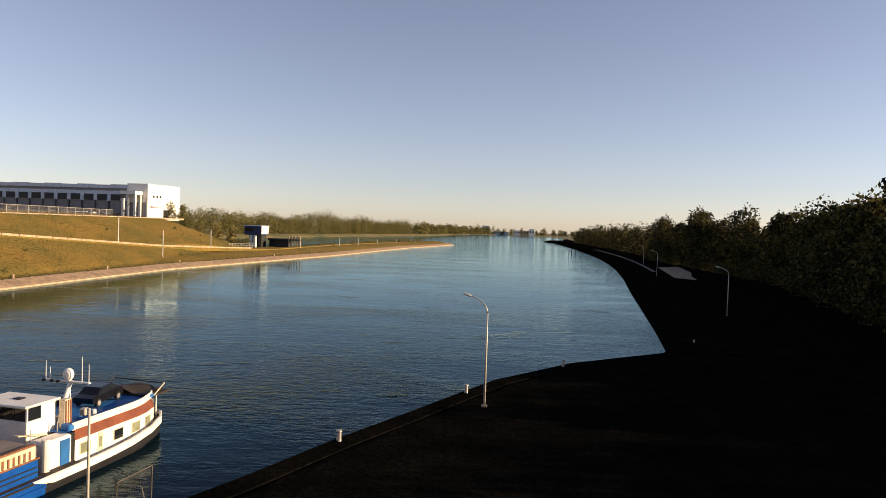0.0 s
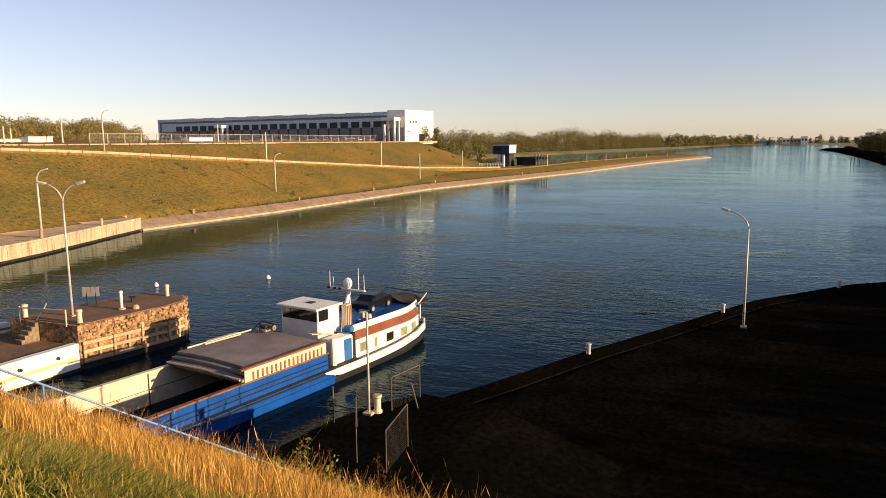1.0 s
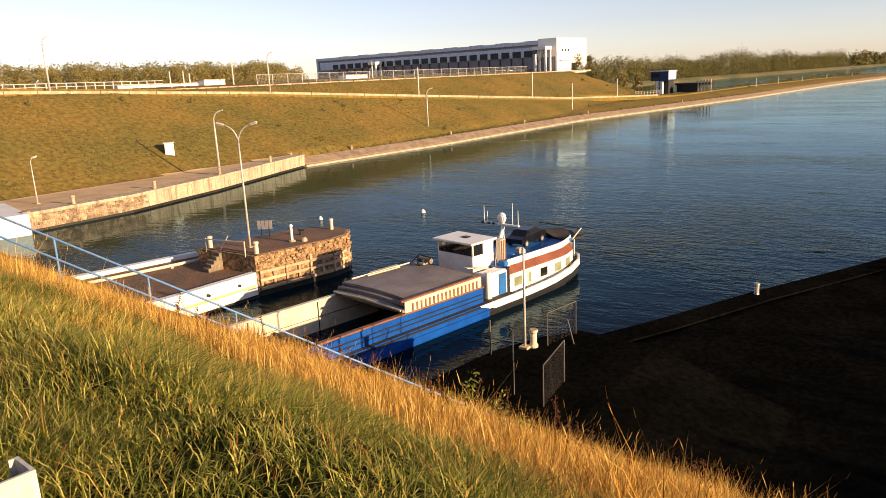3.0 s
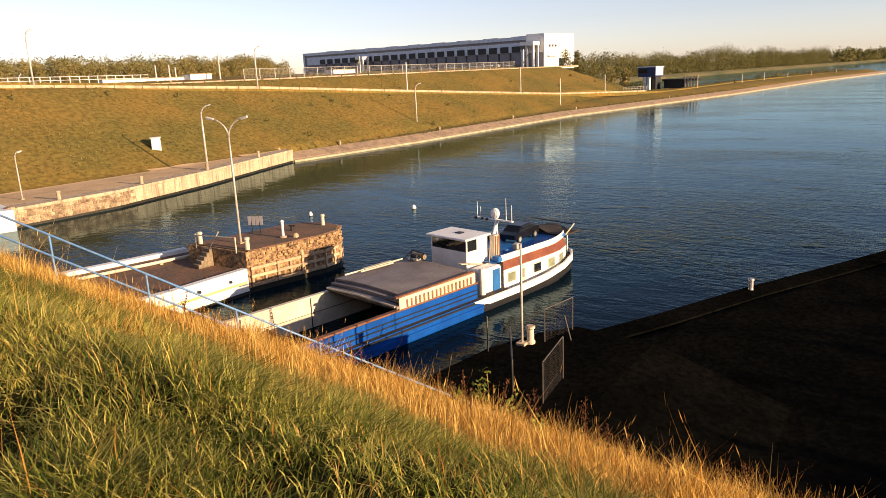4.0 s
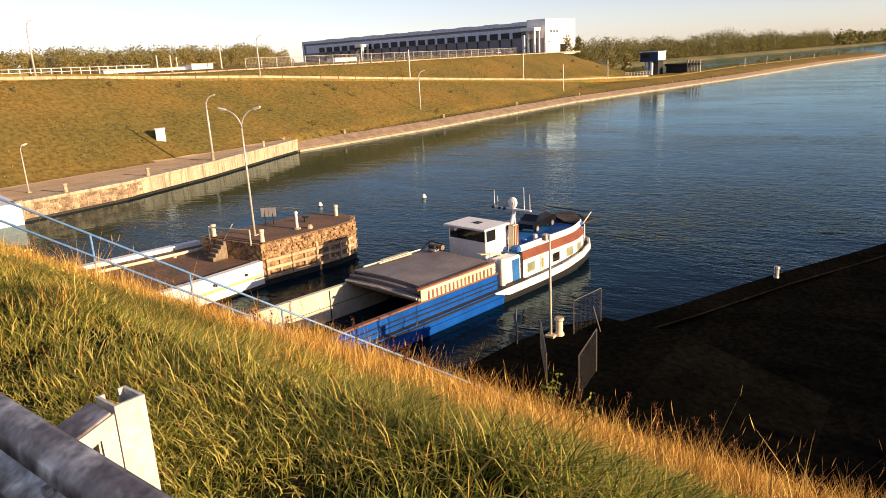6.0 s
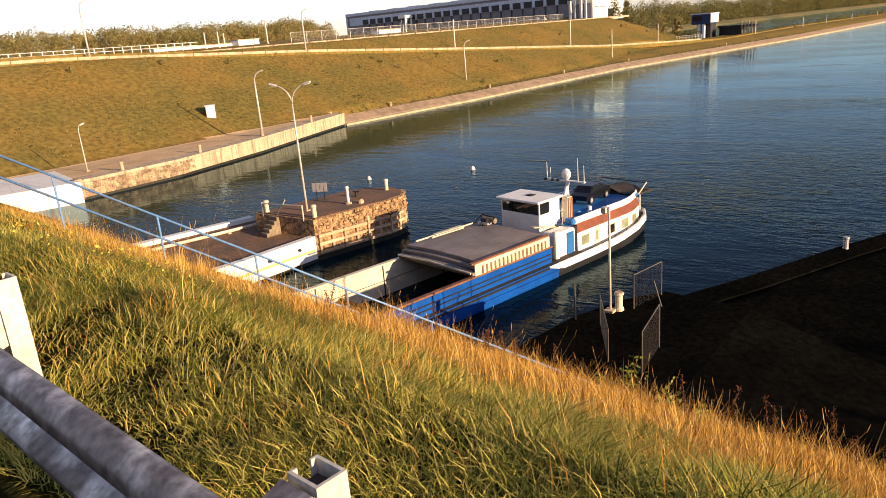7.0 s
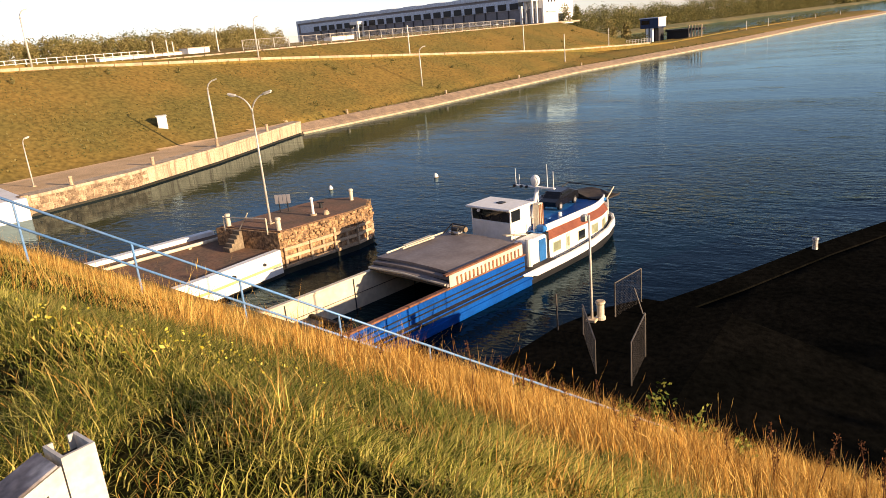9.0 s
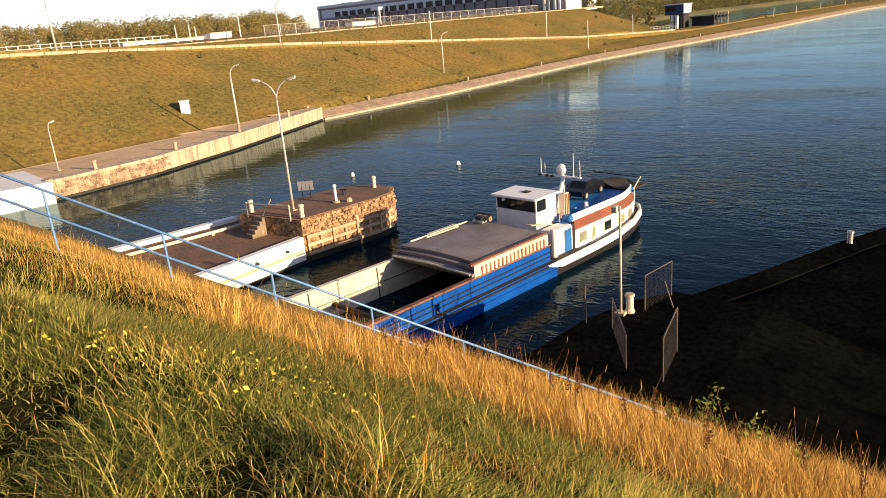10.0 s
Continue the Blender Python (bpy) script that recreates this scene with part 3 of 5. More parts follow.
bollard(-52.3, 36.6, 3.42, "pale mooring bollard on the stone pier", 1.0, 0.19, CREAM)
bollard(-46.75, 36.9, 3.42, "pale mooring bollard on the stone pier", 1.0, 0.19, CREAM)
bollard(-47.7, 46.6, 3.42, "pale mooring bollard on the stone pier", 1.0, 0.17, CREAM)
sg = thing("notice_board", "small grey board on two legs on the pier", "sign", pose(-51.0, 41.6, 3.4, 0, 0, 30))
for x in (-0.6, 0.6):
    part("leg", tube([(x * 0.6, 0, 0), (x * 0.6, 0, 1.0)], 0.05, 6), DARK, sg)
for k in range(4):
    part("board", box((-0.7 + k * 0.35, -0.03, 0.75), (-0.40 + k * 0.35, 0.03, 1.55), 0.01), HALLGREY, sg)
wp = thing("signal_column", "white round signal column on the pier", "signal", pose(-47.3, 41.3, 3.42))
part("column", tube([(0, 0, 0), (0, 0, 1.35)], [0.12, 0.12], 12), WHITE, wp)
part("base", tube([(0, 0, 0), (0, 0, 0.15)], 0.3, 12), CONCRETE, wp)
part("head", tube([(0, 0, 1.35), (0, 0, 1.42), (0, 0, 1.55)], [0.15, 0.19, 0.08], 12), WHITE, wp)
pr = thing("pier_barrier", "pale tubular barrier across the pier steps", "railing", pose(-49.6, 36.2, 3.4, 0, 0, 2))
part("rail", tube([(-2.6, 0, 0.9), (2.2, 0, 1.05)], 0.06, 8), CREAM, pr)
part("brace", tube([(-0.9, 0, 0.0), (0.3, 0, 1.4)], 0.05, 8), CREAM, pr)
part("post", tube([(-2.6, 0, -0.2), (-2.6, 0, 1.0)], 0.06, 8), CREAM, pr)
part("post", tube([(2.2, 0, -0.2), (2.2, 0, 1.1)], 0.06, 8), CREAM, pr)

ring = thing("mooring_ring_block", "small pale stone block with a mooring ring", "mooring block", pose(-46.4, 41.9, 3.44))
part("block", tube([(0, 0, 0), (0, 0, 0.2), (0, 0, 0.34)], [0.26, 0.24, 0.12], 8), CONCRETE, ring)
part("ring", tube([(0.16 * math.cos(a), 0.04, 0.36 + 0.12 * math.sin(a)) for a in np.linspace(0, math.pi, 7)], 0.025, 6), RUST, ring)
cleat = thing("mooring_cleat", "dark iron mooring cleat on the pier top", "cleat", pose(-48.6, 43.6, 3.44, 0, 0, 20))
part("stem", tube([(0, 0, 0), (0, 0, 0.42)], [0.16, 0.12], 10), DARK, cleat)
part("horn", tube([(-0.32, 0, 0.46), (0, 0, 0.42), (0.32, 0, 0.46)], [0.05, 0.09, 0.05], 8), DARK, cleat)

# rough stones standing proud of the pier's sunny face
sr = random.Random(41)
for row in range(5):
    q = 0.1 + 0.2 * (row % 2)
    while q < 12.7:
        w, h = sr.uniform(0.28, 0.66), sr.uniform(0.17, 0.25)
        x, y, a = along_pier(q, 0.0)
        if sr.random() < 0.88:
            z = 2.18 + row * 0.24 + sr.uniform(-0.03, 0.03)
            part("stone", box((0.02, -0.13 + sr.uniform(-0.05, 0.09), z), (w - 0.03, 0.2, z + h), 0.045), ROUGHSTONE, pier, m=pose(x, y, 0, 0, sr.uniform(-3, 3), a))
        q += w
# lower platform behind the pier, with painted walls
PLAT = [(-46.4, 36.2), (-56.6, 38.2), (-63.5, 6.0), (-48.6, 6.0), (-46.6, 29.5)]
bm = bmesh.new()
add_prism(bm, PLAT, -3, 1.9)
tagged(part("lock_platform", bm, PIERTOP), "brown lock island platform between the chambers", "platform", kind="structure")
wall = thing("lock_wall", "white painted lock wall with a yellow stripe", "wall")
bm = bmesh.new()
add_prism(bm, [(-46.15, 36.15), (-46.35, 29.5), (-48.3, 6.0), (-49.0, 6.0), (-46.95, 29.5), (-46.75, 36.15)], -2.5, 2.1)
part("wall", bm, WHITE, wall)
bm = bmesh.new()
add_prism(bm, [(-46.14, 36.0), (-46.34, 29.5), (-48.28, 7.0), (-48.33, 7.0), (-46.39, 29.5), (-46.19, 36.0)], 0.9, 1.1)
part("stripe", bm, YELLOW, wall, "yellow stripe")
bm = bmesh.new()
add_prism(bm, [(-46.10, 36.17), (-46.30, 29.5), (-48.25, 6.0), (-48.4, 6.0), (-46.45, 29.5), (-46.25, 36.17)], -2.5, 0.25)
part("wet_footing", bm, ALGAE, wall, "dark wet waterline band")
for y in (31.5, 34.4):
    part("mooring_hook", tube([(-46.35, y, 1.45), (-46.05, y, 1.45)], 0.12, 8), DARK, wall)
edge = thing("platform_parapet", "low white painted parapet on the lock island", "parapet")
bm = bmesh.new()
add_prism(bm, [(-56.4, 38.1), (-63.3, 6.0), (-64.1, 6.0), (-57.1, 38.2)], 1.0, 2.25)
part("parapet", bm, WHITE, edge)
pipe = thing("white_pipe", "long white pipe lying along the lock island", "pipe")
part("pipe", tube([(-54.2, 36.9, 2.12), (-60.2, 10, 2.12)], 0.14, 10), CREAM, pipe)
for q in (0.1, 0.35, 0.6, 0.85):
    p = Vector((-54.2, 36.9, 1.9)).lerp(Vector((-60.2, 10, 1.9)), q)
    part("support", box((-0.2, -0.15, -0.02), (0.2, 0.15, 0.16), 0.02), CONCRETE, pipe, m=Matrix.Translation(p))

# wet band, joints and stains on the west quay
quay = bpy.data.objects["quay_wall_west"]
part("wet_band", ribbon(WEST, [(0.0, -1.0), (-0.03, -0.9), (-0.03, 0.32), (0.0, 0.36)], -40, 102.4, 4, -1), ALGAE, quay, "dark wet waterline band")
for y in (58.5, 63, 67.5, 72, 76.5, 81, 85.5, 90, 94.5, 99):
    part("joint", box((-0.012, -0.03, 0.3), (0.012, 0.03, 2.18)), DARKCONC, quay, m=pose(along(WEST, y), y, 0))
rs = random.Random(9)
for row in range(4):
    y = 41.2 + 0.5 * (row % 2)
    while y < 57.2 + 0.6 * (row % 2):
        w, out = rs.uniform(0.7, 1.3), rs.uniform(0.03, 0.13)
        x0, x1 = along(WEST, y), along(WEST, y + w)
        part("block", box((-0.25, 0.02, 0.30 + row * 0.46), (out, w - 0.03, 0.73 + row * 0.46 + rs.uniform(-0.02, 0.02)), 0.03), QUAYSTONE, quay, m=pose(x0, y, 0, 0, 0, math.degrees(math.atan2(x0 - x1, w))))
        y += w
part("stone_pillar", box((-0.7, -0.5, 0.2), (0.35, 0.5, 2.75), 0.06), QUAYSTONE, quay, m=pose(along(WEST, 41.0), 40.9, 0))
# path behind the crash barrier
bm = bmesh.new()
add_loft(bm, [[(x, -4.5, 15.53), (x, 0.05 - 0.07 * (x + 4), 15.44)] for x in np.arange(-40, 31, 2.0)])
tagged(part("path", bm, ASPHALT), "worn asphalt path along the top of the bank", "path", kind="structure")


# ---- the cargo barge ----
barge = thing("cargo_barge", "blue and white inland cargo barge with an open hold", "barge", pose(-31.0, 41.5, 0, 0, 0, -9.5))
HALF = [(-62, 0.4), (-60, 2.2), (-57, 3.6), (-54, 4.0), (4, 4.05), (8, 3.95), (10.5, 3.65), (12.5, 3.0), (13.8, 2.1), (14.5, 0.9)]


def half(s):
    return along(HALF, s)


def side_skin(s0, s1, step, profile, sides=(1, -1)):
    """A strip along the hull; profile(s): (metres out from the side, height)."""
    bm = bmesh.new()
    ss = sorted({*np.arange(s0, s1, step), s1, *[p[0] for p in HALF if s0 < p[0] < s1]})
    for side in sides:
        add_loft(bm, [[(side * (half(s) + d), s, z) for d, z in profile(s)] for s in ss])
    return bm


def sheer(s):
    return 1.02 + 0.5 * smooth(4, 14.5, s) ** 1.3


part("hull", side_skin(-62, 0.0, 3, lambda s: [(-0.35, -0.9), (-0.02, 0.1), (0, 1.0), (-0.04, 1.05)]), BLUE, barge, "bright blue painted hull side")
part("lower_hull", side_skin(0.0, 14.5, 1, lambda s: [(-0.9 if s > 9 else -0.35, -0.9), (-0.03, 0.3), (0, sheer(s) - 0.5), (-0.3, sheer(s) - 0.48)]), DARK, barge, "black stern hull")
part("stern_bulwark", side_skin(-1.0, 14.5, 0.8, lambda s: [(0.02, sheer(s) - 0.04 - 0.48 * smooth(-1.2, 0.6, s)), (0.09, sheer(s) - 0.04 - 0.44 * smooth(-1.2, 0.6, s)), (0.09, sheer(s) - 0.02), (0.0, sheer(s) + 0.02), (-0.14, sheer(s)), (-0.14, sheer(s) - 0.1 - 0.5 * smooth(-1.2, 0.6, s))]), WHITE, barge, "white rounded stern bulwark")
for z in (0.5, 0.92):
    part("rubbing_strake", side_skin(-58, 0.0, 3, lambda s: [(0.0, z - 0.07), (0.07, z - 0.05), (0.07, z + 0.05), (0.0, z + 0.07)]), DARK if z > 0.6 else BLUE, barge)
part("transom", tube([(-0.95, 14.46, 0.5), (0.95, 14.46, 0.5)], 0.55, 8), DARK, barge)
part("gangway", side_skin(-58, 3.0, 3, lambda s: [(-0.02, 1.03), (-0.72, 1.04)]), HOLD, barge)
bm = bmesh.new()
rows = [[(-half(s) + 0.12, s, sheer(s) - 0.3), (half(s) - 0.12, s, sheer(s) - 0.3)] for s in np.arange(0, 14.4, 0.6)]
add_loft(bm, rows)
part("stern_deck", bm, HOLD, barge)
for side in (1, -1):
    bm = bmesh.new()
    a, b = sorted((side * 3.42, side * 3.58))
    add_box(bm, (a, -55, -0.6), (b, -0.1, 2.12), 0.02)
    part("coaming", bm, BLUE if side > 0 else CREAM, barge, "" if side > 0 else "cream hold coaming")
    a, b = sorted((side * 3.32, side * 3.70))
    part("coaming_rail", box((a, -55, 2.12), (b, -0.1, 2.24), 0.03), RUST if side > 0 else CREAM, barge, "rust-brown coaming rail" if side > 0 else "")
part("inner_lining", box((3.38, -55, -0.6), (3.415, -0.1, 2.1)), HOLD, barge)
for k in range(10):
    part("coaming_post", box((-3.43, -52.6 + k * 5.4, -0.5), (-3.38, -52.52 + k * 5.4, 2.14), 0.01), DARK, barge)
for z in (1.36, 1.66):
    part("coaming_stiffener", box((3.58, -54.8, z - 0.035), (3.64, -0.2, z + 0.035), 0.01), DARK, barge)
part("hold_floor", box((-3.5, -55, -0.7), (3.5, -0.1, -0.55)), HOLD, barge)
part("hold_bulkhead", box((-3.5, -0.4, -0.6), (3.5, -0.15, 2.2)), HOLD, barge)
part("fore_deck", box((-3.4, -59.5, 0.9), (3.4, -55, 1.05)), BLUE, barge)
part("fore_bulkhead", box((-3.6, -55.2, -0.6), (3.6, -55, 2.2)), CREAM, barge)
for s in (-13.0, -24.0, -38.0):
    part("hold_beam", box((-3.4, s - 0.12, 0.7), (3.4, s + 0.12, 0.95), 0.02), HOLD, barge)
bm = bmesh.new()
bmesh.ops.create_cone(bm, segments=14, radius1=3.0, radius2=0.6, depth=0.9, cap_ends=True)
for v in bm.verts:
    v.co.y *= 1.6
    v.co += Vector((0.15 * noise.noise(v.co), 0, 0.2 * noise.noise(v.co * 1.7)))
part("cargo_remnant", bm, HOLD, barge, m=pose(0.4, -12.0, -0.15))

# stacked hatch covers: a slightly arched lid on each layer
for i, (y0, y1, z) in enumerate(((-7.8, -0.3, 2.30), (-7.4, -0.3, 2.52), (-7.0, -0.3, 2.74))):
    bm = bmesh.new()
    rows = []
    for y in (y0, y1):
        up = [(-3.62, y, z)] + [(x, y, z + 0.17 + 0.16 * (1 - (x / 3.6) ** 2)) for x in np.linspace(-3.6, 3.6, 9)] + [(3.62, y, z)]
        rows.append(up)
    vs = add_loft(bm, rows, closed=True)
    bm.faces.new(vs[0])
    bm.faces.new(vs[1][::-1])
    part("hatch_cover", bm, HATCH, barge, "flat grey sliding hatch cover")
    part("hatch_front_strip", box((-3.5, y0 - 0.03, z - 0.05), (3.5, y0 + 0.05, z + 0.07), 0.01), DARK, barge, "black strip along the hatch cover front")
part("hatch_edge", box((3.58, -7.6, 2.16), (3.66, -0.4, 2.98), 0.02), CREAM, barge, "cream slotted hatch edge")
for k in range(17):
    part("hatch_slot", box((3.66, -7.0 + k * 0.38, 2.26), (3.70, -6.86 + k * 0.38, 2.78), 0.01), RUST, barge)
part("hatch_lip", box((3.3, -7.8, 2.95), (3.6, -0.3, 3.07), 0.03), RUST, barge)
part("hatch_front_rail", tube([(-3.5, -7.85, 2.45), (0, -7.9, 2.6), (3.5, -7.85, 2.45)], 0.07, 6), CREAM, barge)
for x, y0, y1 in ((-3.0, -6.6, -1.0), (-2.7, -5.4, -2.4)):
    part("boathook", tube([(x, y0, 3.17), (x + 0.1, y1, 3.17)], 0.06, 6), CREAM, barge)
part("gangplank", box((-3.2, -4.9, 3.14), (-2.85, -2.2, 3.24), 0.02), CREAM, barge, m=pose(0, 0, 0, 0, 0, 0))
part("winch", tube([(-2.4, -0.7, 3.4), (-1.8, -0.7, 3.4)], 0.14, 10), DARK, barge)
for a, b in (((-2.9, -1.2, 3.1), (-2.5, -0.5, 3.75)), ((-2.1, -1.1, 3.1), (-2.5, -0.5, 3.75)), ((-1.7, -0.9, 3.1), (-1.4, -0.3, 3.6)), ((-2.5, -0.5, 3.75), (-1.4, -0.3, 3.6))):
    part("davit_tube", tube([a, b], 0.05, 6), DARK, barge)
part("winch_drum", tube([(-2.7, -0.2, 3.3), (-1.5, -0.2, 3.3)], 0.2, 10), DARKCONC, barge)
part("winch_frame", box((-2.6, -0.95, 3.1), (-1.6, -0.45, 3.28), 0.04), STEEL, barge)

# forward house and blue door
part("fore_house", box((2.15, 0.5, 0.7), (3.35, 2.9, 2.8), 0.12), WHITE, barge)
part("house_deck", box((-3.2, 0.5, 0.7), (2.15, 3.2, 2.0), 0.05), HATCH, barge, "grey deck before the wheelhouse")
part("deck_plank", box((-0.22, -1.5, 0), (0.22, 0.9, 0.07), 0.015), CREAM, barge, m=pose(1.95, 1.3, 2.95, -12, 0, 0))
for y in (0.62, 2.78):
    part("stanchion", tube([(2.3, y, 2.78), (2.3, y, 3.5)], 0.03, 6), STEEL, barge)
part("life_vest_rack", box((2.3, 3.0, 2.8), (3.0, 3.5, 3.25), 0.08), DECKBLUE, barge)
part("door", box((3.33, 1.85, 0.95), (3.40, 2.65, 2.6), 0.02), DECKBLUE, barge, "blue painted door")
part("house_pipe", tube([(3.3, 0.75, 0.8), (3.3, 0.75, 3.0)], 0.24, 12), WHITE, barge)
# black block stands in for the shade in the gap between the houses
part("door_gap_shade", box((2.9, 2.9, 0.7), (3.25, 3.2, 2.8)), DARK, barge)
# wheelhouse
WH = (-1.9, 1.75, 0.9, 3.3)
part("wheelhouse_lower", box((WH[0], WH[2], 1.9), (WH[1], WH[3], 3.85), 0.05), WHITE, barge)
for a, b in (((WH[0] + 0.03, WH[2] + 0.03, 3.85), (WH[0] + 0.13, WH[2] + 0.13, 4.72)), ((WH[1] - 0.13, WH[2] + 0.03, 3.85), (WH[1] - 0.03, WH[2] + 0.13, 4.72)), ((WH[0] + 0.03, WH[3] - 0.13, 3.85), (WH[0] + 0.13, WH[3] - 0.03, 4.72)), ((WH[1] - 0.9, WH[3] - 0.13, 3.85), (WH[1] - 0.03, WH[3] - 0.03, 4.72))):
    part("wheelhouse_post", box(a, b), WHITE, barge)
for k in range(4):
    w = (WH[1] - WH[0] - 0.2) / 4
    part("wheelhouse_window", box((WH[0] + 0.12 + k * w, WH[2] + 0.04, 3.87), (WH[0] + 0.08 + (k + 1) * w, WH[2] + 0.07, 4.7)), GLASS, barge)
part("wheelhouse_window", box((WH[1] - 0.07, WH[2] + 0.15, 3.87), (WH[1] - 0.04, WH[2] + 1.1, 4.7)), GLASS, barge)
part("wheelhouse_side", box((WH[1] - 0.08, WH[2] + 1.15, 3.85), (WH[1] - 0.02, WH[3], 4.72)), WHITE, barge)
part("wheelhouse_window", box((WH[0] + 0.04, WH[2] + 0.15, 3.87), (WH[0] + 0.07, WH[3] - 0.1, 4.7)), GLASS, barge)
part("wheelhouse_window", box((WH[0] + 0.1, WH[3] - 0.07, 3.87), (WH[1] - 0.9, WH[3] - 0.04, 4.7)), GLASS, barge)
part("wheelhouse_interior", box((WH[0] + 0.3, WH[2] + 0.6, 3.0), (WH[1] - 0.3, WH[3] - 0.3, 4.1), 0.05), HOLD, barge)
part("wheelhouse_roof", box((WH[0] - 0.25, WH[2] - 0.3, 4.72), (WH[1] + 0.2, WH[3] + 0.2, 4.88), 0.06), WHITE, barge, "white flat wheelhouse roof")
part("roof_hatch", box((-0.3, 1.9, 4.88), (0.25, 2.4, 4.95), 0.02), DARK, barge)
part("searchlight", tube([(-0.9, 0.7, 4.6), (-0.9, 0.55, 4.6)], 0.1, 10), WHITE, barge)
part("exhaust_stack", box((1.9, 3.3, 2.9), (2.4, 3.9, 4.75), 0.04), CREAM, barge, "cream exhaust casing")
for k in range(3):
    part("stack_rib", box((2.4, 3.34 + k * 0.2, 3.0), (2.44, 3.44 + k * 0.2, 4.7)), RUST, barge)
part("wheelhouse_ladder", box((1.8, 2.3, 2.4), (2.9, 2.7, 2.46), 0.01, m=pose(0, 0, 0, 0, 0, 0)), CREAM, barge)

# aft house with windows
def house_half(s):
    return min(3.28, half(s) - 0.5)


def aft_side(s0, s1, profile, sides=(1, -1)):
    bm = bmesh.new()
    ss = [*np.arange(s0, s1, 0.5), s1]
    for side in sides:
        add_loft(bm, [[(side * (house_half(s) + d), s, z) for d, z in profile] for s in ss])
    return bm


part("aft_house_wall", aft_side(3.2, 12.2, [(0, 0.6), (0, 2.32), (-0.1, 2.33)]), WHITE, barge)
part("brown_band", aft_side(3.15, 12.2, [(0.05, 2.26), (0.03, 2.34), (-0.42, 2.86), (-0.5, 2.86)]), BROWN, barge, "brown sloping roof fascia")
part("upper_bulwark", aft_side(3.3, 12.9, [(-0.36, 2.80), (-0.30, 2.82), (-0.28, 3.25), (-0.36, 3.30), (-0.44, 3.25), (-0.44, 2.8)]), WHITE, barge, "white roof-deck bulwark")
bm = bmesh.new()
add_loft(bm, [[(-house_half(s) + 0.3, s, 2.84), (house_half(s) - 0.3, s, 2.84)] for s in np.arange(2.6, 12.9, 0.5)])
part("roof_deck", bm, DECKBLUE, barge, "blue painted roof deck")
bm = bmesh.new()
add_loft(bm, [[(-house_half(12.2), 12.2, 0.6), (house_half(12.2), 12.2, 0.6)], [(-house_half(12.2), 12.2, 2.85), (house_half(12.2), 12.2, 2.85)]])
part("aft_end_wall", bm, WHITE, barge)
bm = bmesh.new()
add_loft(bm, [[(-3.25, 3.2, 0.6), (3.25, 3.2, 0.6)], [(-3.25, 3.2, 2.85), (3.25, 3.2, 2.85)]])
part("fore_end_wall", bm, DARK, barge)


def on_side(name, s0, s1, z0, z1, out, mat, parent, label="", side=1):
    bm = bmesh.new()
    add_loft(bm, [[(side * (house_half(s) + o), s, z) for o, z in ((0, z0), (out, z0), (out, z1), (0, z1))] for s in (s0, s1)])
    for r in (0, 1):
        s = (s0, s1)[r]
        bm.faces.new([bm.verts.new((side * (house_half(s) + o), s, z)) for o, z in ((0, z0), (out, z0), (out, z1), (0, z1))])
    return part(name, bm, mat, parent, label)


for s in (3.7, 6.9, 8.8, 10.5):
    on_side("window_frame", s - 0.06, s + 0.92, 1.18, 1.96, 0.03, CREAM, barge)
    on_side("window", s, s + 0.86, 1.24, 1.90, 0.045, CURTAIN if s < 5 or s > 8 else GLASS, barge)
on_side("side_door", 5.3, 5.75, 0.95, 2.15, 0.04, CREAM, barge, "narrow cream side door")
on_side("vent", 5.4, 5.65, 1.2, 1.9, 0.06, CURTAIN, barge)
# raked mast, radar bar, dome and aerials
part("mast", tube([(0.5, 4.9, 2.9), (0.25, 6.2, 5.15)], [0.2, 0.14], 10), WHITE, barge, smooth=True)
part("mast_brace", tube([(0.5, 6.0, 2.9), (0.3, 6.1, 5.0)], 0.05, 6), WHITE, barge)
part("crossbar", box((-1.85, 6.05, 5.15), (1.85, 6.3, 5.25), 0.02), WHITE, barge)
bm = bmesh.new()
bmesh.ops.create_uvsphere(bm, u_segments=18, v_segments=12, radius=0.36)
for v in bm.verts:
    v.co.z *= 1.25
part("radar_dome", bm, WHITE, barge, "white round radar dome", m=pose(0.1, 6.18, 5.68), smooth=True)
for x, h in ((-1.75, 1.3), (-1.4, 0.9), (1.2, 1.8), (1.75, 1.3)):
    part("aerial", tube([(x, 6.18, 5.2), (x, 6.18, 5.2 + h)], [0.035, 0.02], 6), WHITE, barge)
for x in (-1.75, -1.1, -0.6):
    part("navigation_light", tube([(x, 6.05, 5.2), (x, 5.9, 5.2)], 0.11, 8), DARK, barge)
part("deck_fender", tube([(2.2, 6.2, 3.0), (2.2, 6.2, 3.45)], [0.17, 0.14], 10), WHITE, barge)
part("deck_ball", tube([(1.5, 5.7, 2.86), (1.5, 5.7, 3.1)], [0.28, 0.2], 10), DECKBLUE, barge)
part("stern_canopy", box((-2.6, 12.4, 2.86), (2.2, 14.9, 2.98), 0.04), HOLD, barge)
part("canopy_rail", tube([(2.3, 12.6, 3.0), (1.6, 14.9, 3.45)], 0.06, 6), CREAM, barge)
for x in (-2.3, 2.0):
    part("canopy_post", tube([(x * 0.9, 13.6, 1.0), (x * 0.9, 13.6, 2.9)], 0.06, 6), WHITE, barge)
bm = bmesh.new()
add_loft(bm, [[(x, y, 2.99 + 0.22 * math.sin(1.7 * x + y) * math.sin(0.9 * y) + 0.25 * (1 - (x / 2.6) ** 2)) for x in np.linspace(-2.4, 1.9, 9)] for y in np.linspace(12.3, 14.6, 6)])
